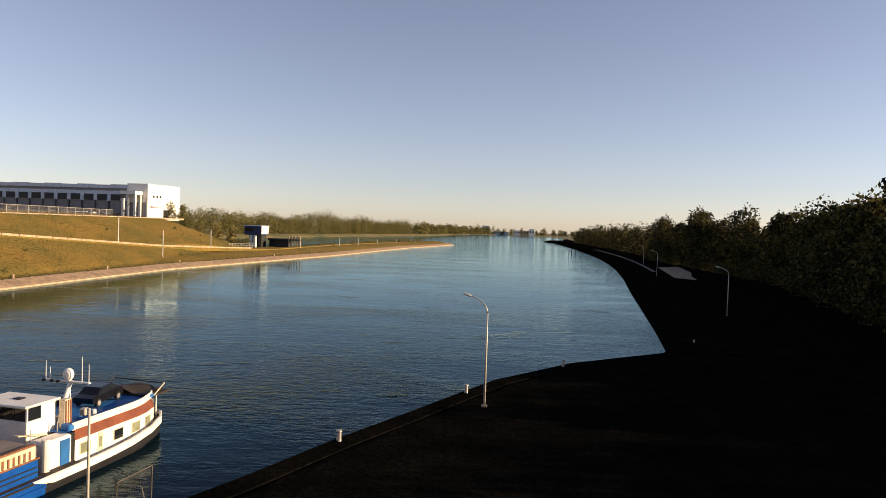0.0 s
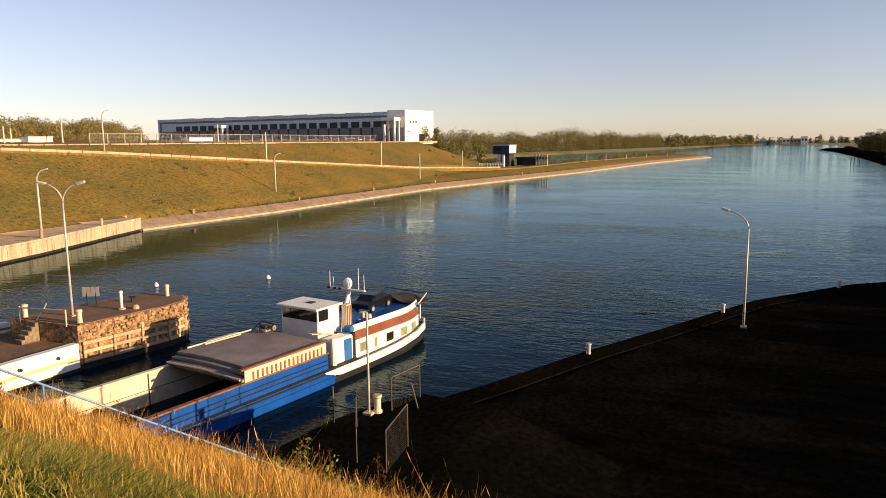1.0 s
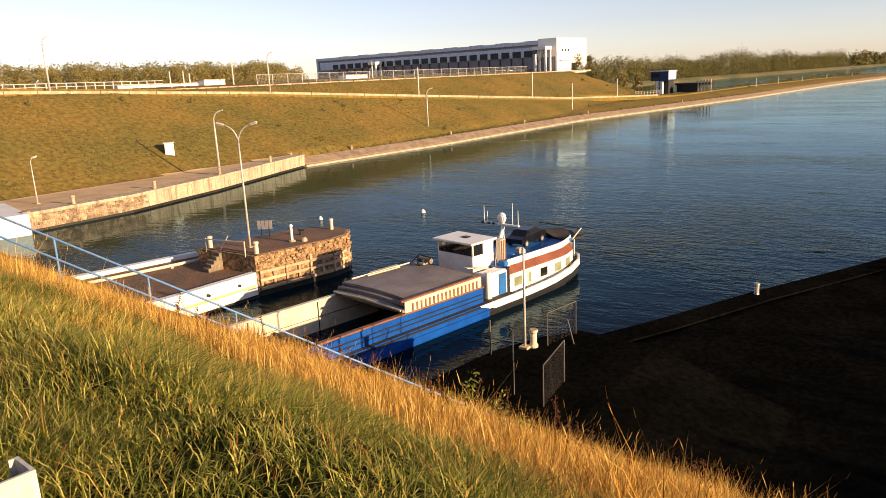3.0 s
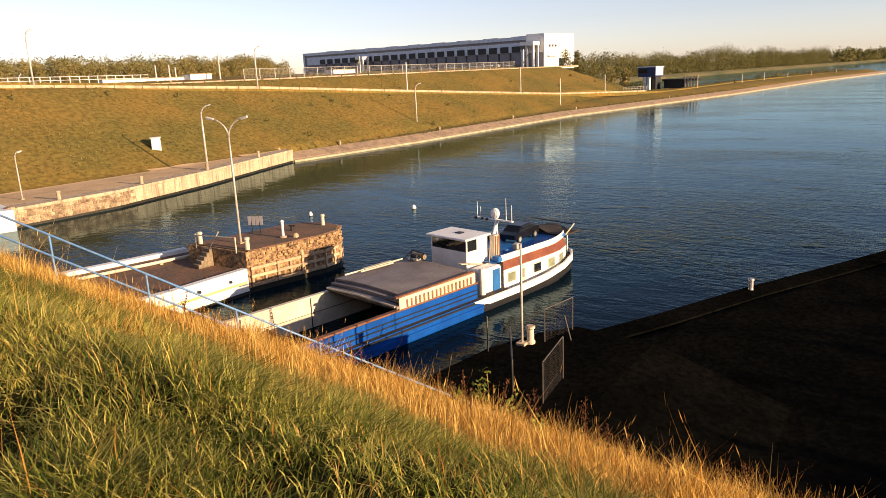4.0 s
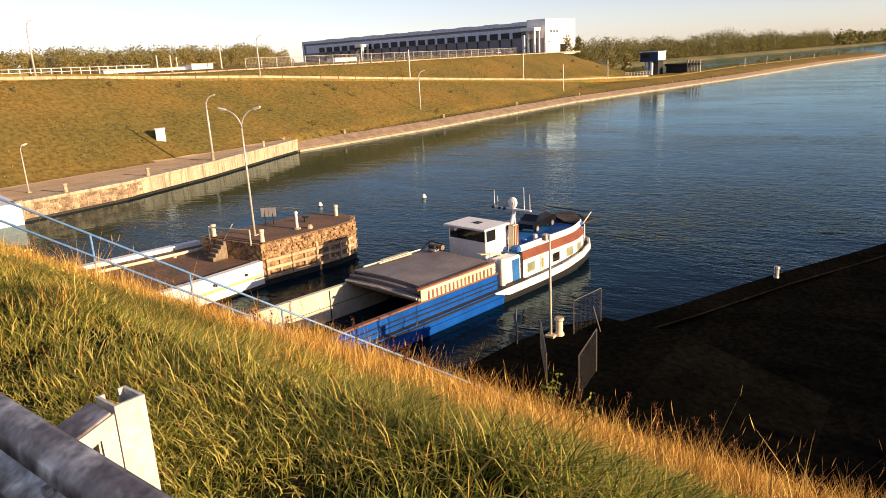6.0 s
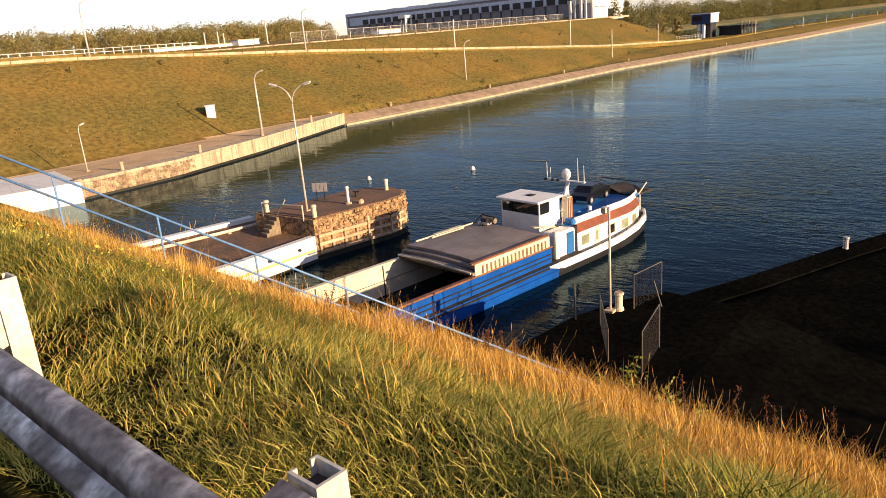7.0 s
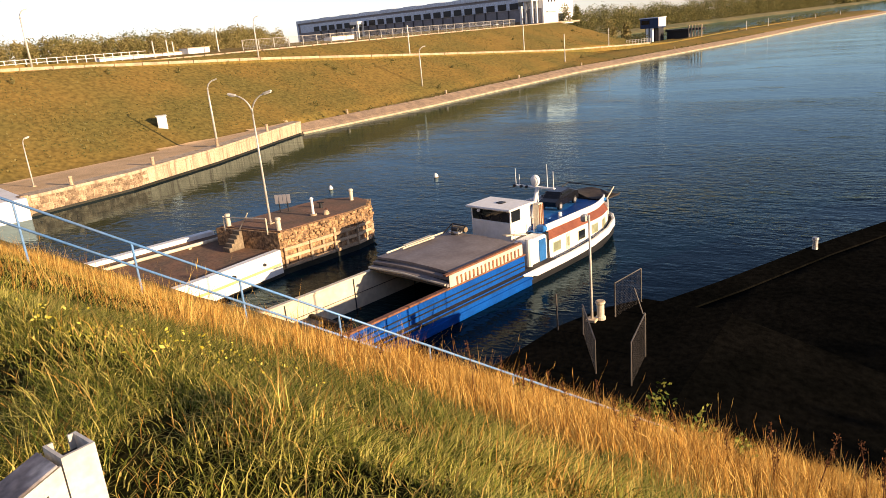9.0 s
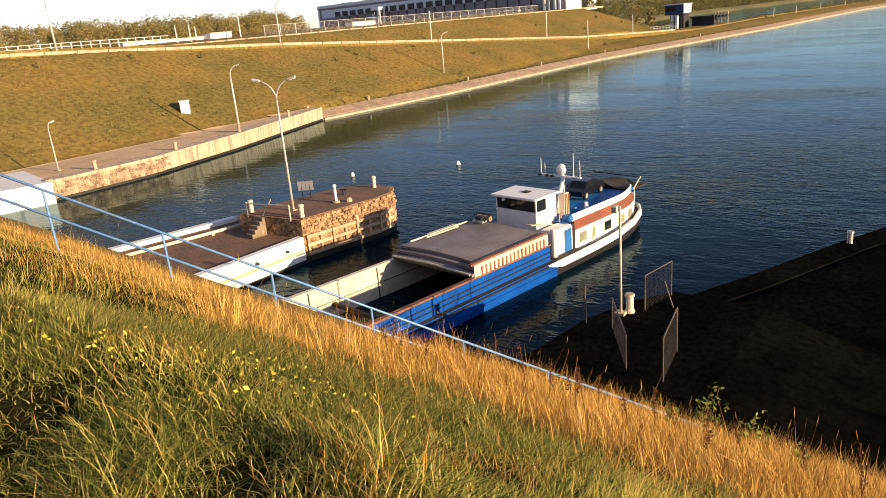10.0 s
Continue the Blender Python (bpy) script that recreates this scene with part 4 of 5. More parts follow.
part("tarpaulin", bm, HOLD, barge, "dark crumpled tarpaulin", smooth=True)
for a, b in (((-2.6, 11.2, 2.9), (-2.2, 13.9, 3.75)), ((-2.2, 13.9, 3.75), (1.7, 14.6, 3.5))):
    part("stern_rail", tube([a, b], 0.045, 6), DARK, barge)
for x, y in ((-2.5, 7.2), (-2.6, 8.4), (-2.5, 11.0)):
    part("deck_crate", box((x - 0.3, y - 0.4, 2.85), (x + 0.3, y + 0.4, 3.3), 0.05), HOLD, barge)
part("stern_locker", box((0.7, 12.7, 1.0), (1.7, 13.5, 2.1), 0.06), WHITE, barge)
for s, x in ((9.6, 2.55), (11.6, 2.3)):
    part("lifebuoy_rack", box((x, s, 2.95), (x + 0.06, s + 0.9, 3.2), 0.02), DECKBLUE, barge)
for x, y in ((-1.3, 4.2), (-0.8, 4.6), (-0.2, 4.1), (0.9, 4.4), (-2.2, 5.1)):
    part("deck_gear", box((x - 0.25, y - 0.2, 2.85), (x + 0.25, y + 0.2, 3.25 + 0.25 * noise.noise((x, y, 0))), 0.06), (CREAM, BROWN, HOLD)[int(abs(x * 10)) % 3], barge)


# car on the roof deck
car = thing("car", "dark hatchback car parked on the barge's roof deck", "car", Matrix.Translation((0, 0, 0)) @ pose(-31.0, 41.5, 0, 0, 0, -9.5) @ pose(-0.35, 9.75, 2.86, 0, 0, 90 + 6))
CARPAINT = material("dark_car_paint", (0.012, 0.013, 0.018), 0.22, 0.2, vary=0.05, bump=0.0)
prof = [(-1.85, 0.35), (-1.9, 0.75), (-1.3, 0.88), (-0.75, 1.32), (0.6, 1.38), (1.5, 1.05), (1.85, 0.95), (1.92, 0.45), (1.8, 0.28)]
bm = bmesh.new()
rows = []
for y, w in ((-0.80, 0.94), (-0.72, 1.0), (0.72, 1.0), (0.80, 0.94)):
    rows.append([(x * (0.99 if abs(y) > 0.75 else 1), y * (0.86 if z > 1.1 else 1), 0.3 + (z - 0.3) * w) for x, z in prof])
vs = add_loft(bm, rows, closed=True)
bm.faces.new(vs[0])
bm.faces.new(vs[-1][::-1])
part("body", bm, CARPAINT, car)
part("windscreen", box((-0.02, -0.6, 0), (0.02, 0.6, 0.6), 0.01), GLASS, car, m=pose(-1.02, 0, 0.86, 0, 50, 0))
part("rear_window", box((-0.02, -0.55, 0), (0.02, 0.55, 0.7), 0.01), GLASS, car, m=pose(1.42, 0, 1.08, 0, -68, 0))
for side in (1, -1):
    part("side_window", box((-0.8, side * 0.735 - 0.02, 0.95), (0.9, side * 0.735 + 0.02, 1.24), 0.01), GLASS, car)
    part("tail_light", box((1.78, side * 0.62 - 0.14, 0.72), (1.93, side * 0.62 + 0.14, 0.92), 0.02), REDLENS, car)
    for x in (-1.2, 1.2):
        w = part("wheel", tube([(x, side * 0.66, 0.31), (x, side * 0.84, 0.31)], 0.31, 16), DARK, car)
        part("rim", tube([(x, side * 0.84, 0.31), (x, side * 0.86, 0.31)], 0.19, 10), STEEL, w)

# ---- the near quay: mast, drum and wire screens ----
mast = thing("lamp_mast", "slim pale mast with a small floodlight on the quay", "mast", pose(-18.25, 30.25, 3.0))
part("pole", tube([(0, 0, -0.2), (0, 0, 2.7), (0, 0, 5.3)], [0.07, 0.06, 0.05], 10), GALV, mast, smooth=True)
part("base_plate", box((-0.25, -0.25, -0.05), (0.25, 0.25, 0.12), 0.02), CONCRETE, mast)
part("floodlight", box((-0.38, -0.16, 4.98), (-0.08, 0.16, 5.3), 0.05), GALV, mast)
part("bracket", tube([(0, 0, 5.15), (-0.15, 0, 5.15)], 0.04, 6), STEEL, mast)
drum = thing("drum", "pale mooring drum beside the mast", "drum", pose(-17.95, 30.6, 3.06))
part("drum_body", tube([(0, 0, -0.1), (0, 0, 0.06), (0, 0, 0.12), (0, 0, 0.7), (0, 0, 0.78), (0, 0, 0.86)], [0.24, 0.24, 0.18, 0.18, 0.24, 0.24], 16), CREAM, drum)
part("drum_top", tube([(0, 0, 0.86), (0, 0, 0.9)], [0.23, 0.19], 16), CONCRETE, drum)


def screen(x0, y0, x1, y1, h0, h1, drop=0.0):
    """A wire screen between two posts."""
    t = thing("wire_screen", "rusty wire mesh screen between steel posts", "fence", group="wire screens at the quay")
    z = 3.0
    part("post", tube([(x0, y0, z - 0.2), (x0, y0, z + h0)], 0.035, 6), MESHWIRE, t)
    part("post", tube([(x1, y1, z - 0.2 - drop), (x1, y1, z + h1)], 0.035, 6), MESHWIRE, t)
    part("top_rail", tube([(x0, y0, z + h0), (x1, y1, z + h1)], 0.03, 6), MESHWIRE, t)
    bm = bmesh.new()
    a0, a1 = Vector((x0, y0, z)), Vector((x1, y1, z))
    n = int((a1 - a0).length / 0.11)
    for k in range(1, n):
        p = a0.lerp(a1, k / n)
        add_tube(bm, [p, p + Vector((0, 0, h0 + (h1 - h0) * k / n))], 0.0024, 3, False)
    for k in range(1, 22):
        f = k / 22
        add_tube(bm, [a0 + Vector((0, 0, h0 * f)), a1 + Vector((0, 0, h1 * f))], 0.0024, 3, False)
    part("wire_mesh", bm, MESHWIRE, t)


screen(-17.4, 31.1, -16.9, 33.4, 1.75, 1.8)
screen(-14.35, 24.8, -14.7, 27.5, 1.85, 2.0)
screen(-18.0, 28.6, -16.0, 25.2, 1.5, 1.55)
post = thing("steel_post", "thin grey steel post at the quay", "post", pose(-19.3, 28.6, 2.9))
part("shaft", tube([(0, 0, -0.2), (0, 0, 1.9)], 0.04, 8), MESHWIRE, post)
part("cap", tube([(0, 0, 1.9), (0, 0, 1.94)], 0.05, 8), MESHWIRE, post)
brace = thing("leaning_bar", "pale bar leaning behind the wire screen", "bar")
part("bar", tube([(-16.3, 31.9, 3.0), (-16.9, 32.4, 4.1)], 0.04, 6), MESHWIRE, brace)
bm = bmesh.new()
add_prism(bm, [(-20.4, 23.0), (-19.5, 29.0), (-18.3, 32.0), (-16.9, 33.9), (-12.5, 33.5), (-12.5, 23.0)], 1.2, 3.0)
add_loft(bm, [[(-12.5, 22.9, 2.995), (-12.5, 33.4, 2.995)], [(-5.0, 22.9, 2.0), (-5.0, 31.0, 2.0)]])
tagged(part("quay_platform", bm, SHADESOIL), "concrete slab at the lock entrance, darkened as in shade", "platform", kind="structure")

# ---- stair railing on the grass slope ----
rail = thing("stair_railing", "blue-grey tubular railing down the grass slope", "railing")
R0, STEP = Vector((-19.65, 8.64, 13.20)), Vector((1.45, 1.52, -1.21))
for k in range(-3, 7):
    p = R0 + STEP * (k + 0.0)
    part("post", tube([p - Vector((0, 0, 1.35)), p], 0.026, 8), RAILBLUE, rail)
for drop in (0.0, 0.55):
    part("top_rail" if drop == 0 else "mid_rail", tube([R0 + STEP * -3.4 - Vector((0, 0, drop)), R0 + STEP * 6.2 - Vector((0, 0, drop))], 0.028, 10), RAILBLUE, rail, smooth=True)
# ---- crash barrier at the path ----
guard = thing("guardrail", "tarnished zinc crash barrier with pale bracket posts", "guardrail")
ga, gb = Vector((-1.4, 0.36, 15.92)), Vector((-14.0, 1.30, 15.93))
gd = (gb - ga).normalized()
gn = Vector((-gd.y, gd.x, 0)).normalized() * -1
if gn.y < 0:
    gn = -gn
prof = [(0.0, 0.0), (0.022, -0.004), (0.05, -0.035), (0.055, -0.075), (0.0, -0.115), (-0.02, -0.155), (0.0, -0.195), (0.055, -0.235), (0.05, -0.275), (0.022, -0.306), (0.0, -0.31)]
bm = bmesh.new()
rows = []
for k in range(41):
    p = ga.lerp(gb, k / 40)
    rows.append([p - gn * d * 1.4 + Vector((0, 0, z)) for d, z in prof] + [p - gn * d * 1.4 + gn * 0.012 + Vector((0, 0, z)) for d, z in prof[::-1]])
add_loft(bm, rows, closed=True)
part("beam", bm, BEAM, guard, "dull dark steel beam with pale zinc patches", smooth=True)
for px in (-3.08, -5.18, -7.28, -9.38, -11.48):
    f = (px - ga.x) / (gb.x - ga.x)
    p = ga.lerp(gb, f)
    m = Matrix.Translation(p - Vector((0, 0, 0.10 if px > -4 else 0.045 if px > -6 else -0.065))) @ pose(0, 0, 0, 0, 0, math.degrees(math.atan2(gd.y, gd.x)) + 180)
    bm = bmesh.new()
    add_prism(bm, [(-0.055, 0.17), (0.055, 0.17), (0.055, 0.26), (-0.055, 0.26), (-0.055, 0.235), (-0.048, 0.235), (-0.048, 0.25), (0.046, 0.25), (0.046, 0.18), (-0.048, 0.18), (-0.048, 0.195), (-0.055, 0.195)], -1.3, 0.03)
    part("post", bm, POSTZINC, guard, "pale zinc channel post", m=m)
    for side in (-0.06, 0.052):
        bm = bmesh.new()
        outer, inner = [(0.0, -0.04), (0.164, 0.012), (0.164, -0.25), (0.0, -0.31)], [(0.012, -0.095), (0.118, -0.048), (0.122, -0.215), (0.012, -0.262)]
        loops = [[bm.verts.new((side + dx, y, z)) for y, z in loop] for dx in (0, 0.008) for loop in (outer, inner)]
        for k in range(4):
            n = (k + 1) % 4
            for p, q in ((0, 1), (2, 3), (0, 2), (1, 3)):
                bm.faces.new((loops[p][k], loops[p][n], loops[q][n], loops[q][k]))
        part("bracket_plate", bm, POSTZINC, guard, "pale open spacer bracket", m=m)
    # flange takes the dark beam zinc, so its shaded face is painted in
    part("bracket_top_shaded", box((-0.06, 0.0, 0.0), (0.06, 0.166, 0.008), 0.002, m=pose(0, 0.0, -0.038, 18, 0, 0)), BEAM, guard, m=m)
    # dark plug fills the open channel in place of the shade within
    part("post_hollow_shade", box((-0.047, 0.181, -0.25), (0.045, 0.249, -0.012), 0.002), HOLD, guard, "dark plug painting the shade inside the hollow post", m=m)
    part("bolt", tube([Vector((0, -0.01, -0.155)), Vector((0, -0.03, -0.155))], 0.02, 8), STEEL, guard, m=m)


# ---- the power station hall on the crest ----
hall = thing("power_station", "long grey power station hall with a white end block", "building", pose(-195, 390, 16.4, 0, 0, -7))
part("wall", box((-225, 0.5, -1), (-13, 30, 16.2)), HALLGREY, hall, "grey shaded long wall")
part("roof", box((-226, -0.3, 16.2), (-12.5, 30.4, 18.3), 0.2), HALLROOF, hall, "pale blue roof edge")
part("plinth", box((-225, -0.6, -1), (-13, 0.5, 2.2)), DARKCONC, hall)
part("end_block", box((-13, -1.5, -1), (0, 31, 19.3), 0.1), WHITE, hall, "white end block")
part("end_recess", box((-12.6, -1.62, -1), (-1.2, -1.5, 8.8)), HALLGREY, hall)
part("west_corner", box((-226.4, 0.2, -1), (-224.5, 4, 16.2)), HALLROOF, hall)
N = 22
pitch = 190.0 / N
part("window_band", box((-222, 0.2, 9.2), (-14, 0.51, 14.9), 0.05), HALLROOF, hall, "pale window band")
for k in range(N):
    x = -207 + (k + 0.5) * pitch
    w = part("window", box((x - 3.0, -0.25, 9.4), (x + 3.0, 0.42, 12.9), 0.05), DARK, hall)
    part("frame", box((x - 3.3, 0.1, 9.25), (x + 3.3, 0.19, 13.1), 0.03), HALLROOF, w)
    part("pilaster", box((x + pitch / 2 - 0.28, -0.3, 1.0), (x + pitch / 2 + 0.28, 0.5, 9.3), 0.05), HALLDARK, hall)
for k in range(9):
    part("roof_vent", box((-205 + k * 22, 6, 18.3), (-193 + k * 22, 14, 18.9), 0.1), HALLGREY, hall)
for k in range(3):
    part("end_window", box((0.0, 3.5 + k * 3.2, 11.6), (0.08, 5.0 + k * 3.2, 13.0)), GLASS, hall)
part("end_canopy", box((0, 1, 6.3), (1.6, 12, 6.9), 0.05), WHITE, hall)
part("end_door", box((0.0, 14, -0.5), (0.1, 20, 5.0)), GLASS, hall)
# gantry cranes before the hall
for gx, w, h in ((-152, 7.0, 11.5), (-7.5, 8.5, 13.5)):
    g = thing("gantry_crane", "white steel gantry crane before the hall", "crane", pose(-195, 390, 17.7, 0, 0, -7) @ pose(gx, -7.5, 0))
    for x in (-w / 2, w / 2 - 1.2):
        part("leg", box((x, -0.6, -0.6), (x + 1.2, 0.6, h - 2), 0.05), WHITE, g)
        part("leg", box((x, 4.2, -0.6), (x + 1.2, 5.2, h - 2), 0.05), WHITE, g)
    part("bridge", box((-w / 2 - 0.5, -1.2, h - 2), (w / 2 + 0.3, 5.6, h), 0.1), WHITE, g)
    part("cabin", box((-w / 2 + 0.3, -2.2, h - 4.2), (-w / 2 + 3.0, -1.2, h - 2), 0.1), GLASS, g)
    part("brace", tube([(-w / 2 + 0.6, -0.2, 1.0), (w / 2 - 0.6, -0.2, h - 2.5)], 0.3, 6), STEEL, g)


def small_car(m, mat, label):
    t = thing("car", label, "car", m, group="cars parked by the hall")
    part("body", box((-2.1, -0.85, 0.3), (2.1, 0.85, 0.95), 0.18), mat, t)
    part("cabin", box((-1.1, -0.76, 0.9), (1.4, 0.76, 1.55), 0.25), GLASS, t)
    part("roof", box((-0.8, -0.66, 1.5), (1.1, 0.66, 1.62), 0.06), mat, t)
    for x in (-1.3, 1.3):
        for y in (-0.72, 0.72):
            part("wheel", tube([(x, y - 0.1, 0.32), (x, y + 0.1, 0.32)], 0.32, 10), DARK, t)
    return t


base = pose(-195, 390, 17.6, 0, 0, -7)
first = small_car(base @ pose(-200, -9, 0.4), WHITE, "white car parked before the power station hall")
rng = random.Random(4)
x = -193
while x < -12:
    if not -160 < x < -144:
        copy_thing(first, base @ pose(x + rng.uniform(-1, 1), -9 + rng.uniform(-0.6, 0.6), 0.45 if x < -30 else 0.1, 0, 0, rng.choice((0, 0, 90, 12))))
    x += rng.choice((6, 7, 9, 14))

# crest edge: low wall, railings and mesh fence
wallc = thing("crest_kerb", "low pale kerb along the crest before the hall", "kerb")
CREST = [(60, -152), (120, -150), (196, -147.5), (260, -147), (330, -147)]
for k in range(45):
    y = 62 + k * 6
    part("kerb_stone", box((-0.25, 0, -0.4), (0.25, 5.8, 0.35), 0.05), CONCRETE, wallc, m=pose(along(CREST, y) - 2, y, 16.5))


def fence_run(name, label, pts, gap, h, rails, mat, mesh):
    t = thing(name, label, "fence")
    for (x0, y0, z0), (x1, y1, z1) in zip(pts, pts[1:]):
        a, b = Vector((x0, y0, z0)), Vector((x1, y1, z1))
        n = max(1, int((b - a).length / gap))
        for k in range(n):
            p = a.lerp(b, k / n)
            part("post", box((-0.09, -0.09, -0.4), (0.09, 0.09, h), 0.02), mat, t, m=Matrix.Translation(p))
        for f in rails:
            part("rail", tube([a + Vector((0, 0, h * f)), b + Vector((0, 0, h * f))], 0.06, 5), mat, t)
        if mesh:
            bm = bmesh.new()
            m = int((b - a).length / 0.5)
            for k in range(m):
                p = a.lerp(b, k / m)
                add_tube(bm, [p, p + Vector((0, 0, h))], 0.014, 3, False)
            for k in range(1, 7):
                add_tube(bm, [a + Vector((0, 0, h * k / 7)), b + Vector((0, 0, h * k / 7))], 0.014, 3, False)
            part("wire_mesh", bm, mat, t)


fence_run("white_railing", "white post railing along the crest", [(-176, 62, 17.6), (-178, 118, 17.25)], 2.4, 2.0, (0.55, 0.95), WHITE, False)
fence_run("mesh_fence", "grey wire mesh fence along the crest", [(-168, 142, 17.0), (-166, 170, 16.9), (-164, 206, 16.85), (-163, 250, 16.8), (-164, 296, 16.8)], 5.2, 2.8, (0.98,), GALV, True)
for (x, y, lx, ly, h) in ((-185, 122, 2.0, 26, 0.7), (-182, 138, 4, 7.5, 1.5), (-186, 205, 4, 12, 1.3)):
    b = thing("low_building", "low white flat-roofed shed on the crest", "shed", pose(x, y, land(x, y)))
    part("wall", box((-lx, -ly / 2, -0.3), (0, ly / 2, h), 0.05), WHITE, b)
    part("roof", box((-lx - 0.2, -ly / 2 - 0.2, h), (0.2, ly / 2 + 0.2, h + 0.2), 0.03), CONCRETE, b)
for x, y, h in ((-176, 119, 4.2), (-175, 122.5, 4.2), (-176, 140, 7.2), (-180, 128, 3.6), (-180, 207, 6.0)):
    bare_post(x, y, land(x, y), h)

# ---- gauge house at the tailrace ----
gx, gy = -127.0, 372.0
gz = 3.2
gh = thing("gauge_house", "dark blue gauge house on white legs by the tailrace", "hut", pose(gx, gy, gz, 0, 0, -18))
part("cabin", box((-5.2, -3.2, 6.3), (5.6, 3.2, 11.0), 0.1), GAUGEBLUE, gh, "dark blue cabin")
part("end_wall", box((5.6, -3.0, 7.0), (5.75, 3.0, 11.0)), WHITE, gh)
part("roof", box((-5.6, -3.6, 11.0), (6.0, 3.6, 11.4), 0.05), HALLROOF, gh)
part("cabin_window", box((-4.4, -3.3, 8.2), (0.5, -3.2, 10.2)), GLASS, gh)
for x in (-0.9, 1.6):
    part("leg", box((x - 0.7, -3.4, -1.5), (x + 0.7, -2.2, 6.3), 0.1), WHITE, gh)
part("core", box((-3.4, -1.5, -1.5), (4.6, 2.8, 6.3), 0.1), DARK, gh)
bridge = thing("tailrace_weir", "dark low weir frame across the tailrace inlet", "weir", pose(gx + 6, gy + 4, 3.0, 0, 0, -8))
part("deck", box((0, -2, 4.0), (19, 2, 5.0), 0.1), DARK, bridge)
part("gate", box((0.5, -1, -3), (12, 1, 4.0)), DARK, bridge)
for k in range(5):
    part("pile", box((12 + k * 1.6, -2.3, -3), (12.5 + k * 1.6, -1.7, 6.5), 0.05), CONCRETE, bridge)
fence_run("pale_railing", "pale railing beside the service road", [(-121, 318, 4.2), (-113, 330, 4.0)], 1.6, 2.2, (0.6, 0.95), GALV, False)
for y, h in ((430, 4.6), (470, 4.4), (520, 3.0), (570, 2.6), (625, 2.2)):
    bare_post(along(WEST, y) - 16, y, 3.5, h)

# ---- right bank: parking place, path, mooring piles ----
bm = bmesh.new()
add_prism(bm, [(61.5, 250), (67, 243), (70.5, 262), (78, 290), (86, 342), (73, 326), (67, 285)], 2.2, 2.36)
tagged(part("parking_place", bm, DARKCONC), "pale gravel parking place among the trees", "parking", kind="structure")
bm = bmesh.new()
add_loft(bm, [[(along(EAST, y) + 12, y, 2.36), (along(EAST, y) + 13.8, y, 2.36)] for y in np.arange(285, 640, 10)])
tagged(part("bank_path", bm, ASPHALT), "pale path along the wooded bank", "path", kind="structure")
for x, y in ((58.6, 566), (60.9, 570), (64.5, 572)):
    p = thing("mooring_pile", "dark timber mooring pile in the river", "pile", pose(x, y, 0))
    part("pile", tube([(0, 0, -3), (0, 0, 3.4)], [0.35, 0.3], 10), DARK, p)
    part("cap", tube([(0, 0, 3.4), (0, 0, 3.6)], [0.36, 0.2], 10), DARK, p)

# ---- far shore buildings ----
for x, y, w, d, h, mat in ((-28, 2330, 24, 20, 26, HALLROOF), (95, 2150, 34, 20, 14, CONCRETE), (112, 2140, 16, 16, 19, WHITE), (70, 2180, 20, 20, 14, WHITE), (-60, 2310, 60, 16, 10, CONCRETE), (20, 2320, 50, 16, 9, HALLROOF)):
    b = thing("far_building", "pale flat-roofed building on the far shore", "building", pose(x, y, 2))
    part("wall", box((-w / 2, 0, -2), (w / 2, d, h), 0.1), mat, b)
    part("roof", box((-w / 2 - 0.4, -0.4, h), (w / 2 + 0.4, d + 0.4, h + 0.8)), HALLGREY, b)
    n = max(2, int(w / 7))
    for k in range(n):
        part("window", box((-w / 2 + (k + 0.25) * w / n, -0.15, h * 0.45), (-w / 2 + (k + 0.75) * w / n, 0.0, h * 0.75)), GLASS, b)


# ---- trees ----
RNG = np.random.default_rng(7)


def leaf_quads(centres, size, jitter=0.35):
    """Small four-cornered leaves at centres, turned at random."""
    n = len(centres)
    a = RNG.normal(size=(n, 3))
    a /= np.linalg.norm(a, axis=1)[:, None]
    b = np.cross(a, RNG.normal(size=(n, 3)))
    b /= np.linalg.norm(b, axis=1)[:, None]
    s = size * (1 + jitter * RNG.normal(size=(n, 1))).clip(0.4, 2)
    q = np.stack([centres - a * s, centres - b * s * 0.6, centres + a * s, centres + b * s * 0.6], 1)
    return q.reshape(-1, 3)


def quads_mesh(name, verts, mat):
    n = len(verts) // 4
    me = bpy.data.meshes.new(name)
    me.from_pydata(verts.tolist(), [], np.arange(n * 4).reshape(-1, 4).tolist())
    me.materials.append(mat)
    return me


def crown_points(n, height, width, low=0.15):
    """Points in several uneven lobes, denser towards their skins."""
    lobes = RNG.integers(7, 12)
    out = []
    for k in range(lobes):
        f = RNG.uniform(low, 0.92)
        r = width * RNG.uniform(0.22, 0.40) * (1.15 - 0.65 * abs(f - 0.45))
        ang, off = RNG.uniform(0, 2 * np.pi), width * RNG.uniform(0.05, 0.36) * (1.1 - 0.8 * f)
        c = np.array([np.cos(ang) * off, np.sin(ang) * off, height * f])
        d = RNG.normal(size=(n // lobes, 3))
        d /= np.linalg.norm(d, axis=1)[:, None]
        rad = r * RNG.uniform(0.25, 1, size=(len(d), 1)) ** 0.45
        rad *= 1 + 0.2 * np.sin(d[:, :1] * 5 + k) * np.cos(d[:, 1:2] * 4)
        out.append(c + d * rad * np.array([1, 1, 1.15]))
    return np.concatenate(out)


def woods(name, label, spots, leaves, size, mat):
    """A far wood: many crowns with stems in one mesh."""
    parts = []
    for x, y, z, h, w in spots:
        p = crown_points(leaves, h, w, 0.05)
        p[:, 2] = p[:, 2].clip(0.2, None)
        parts.append(leaf_quads(p, size) + np.array([x, y, z]))
    return tagged(new(name, quads_mesh(name, np.concatenate(parts), mat)), label, "woods", kind="stuff")


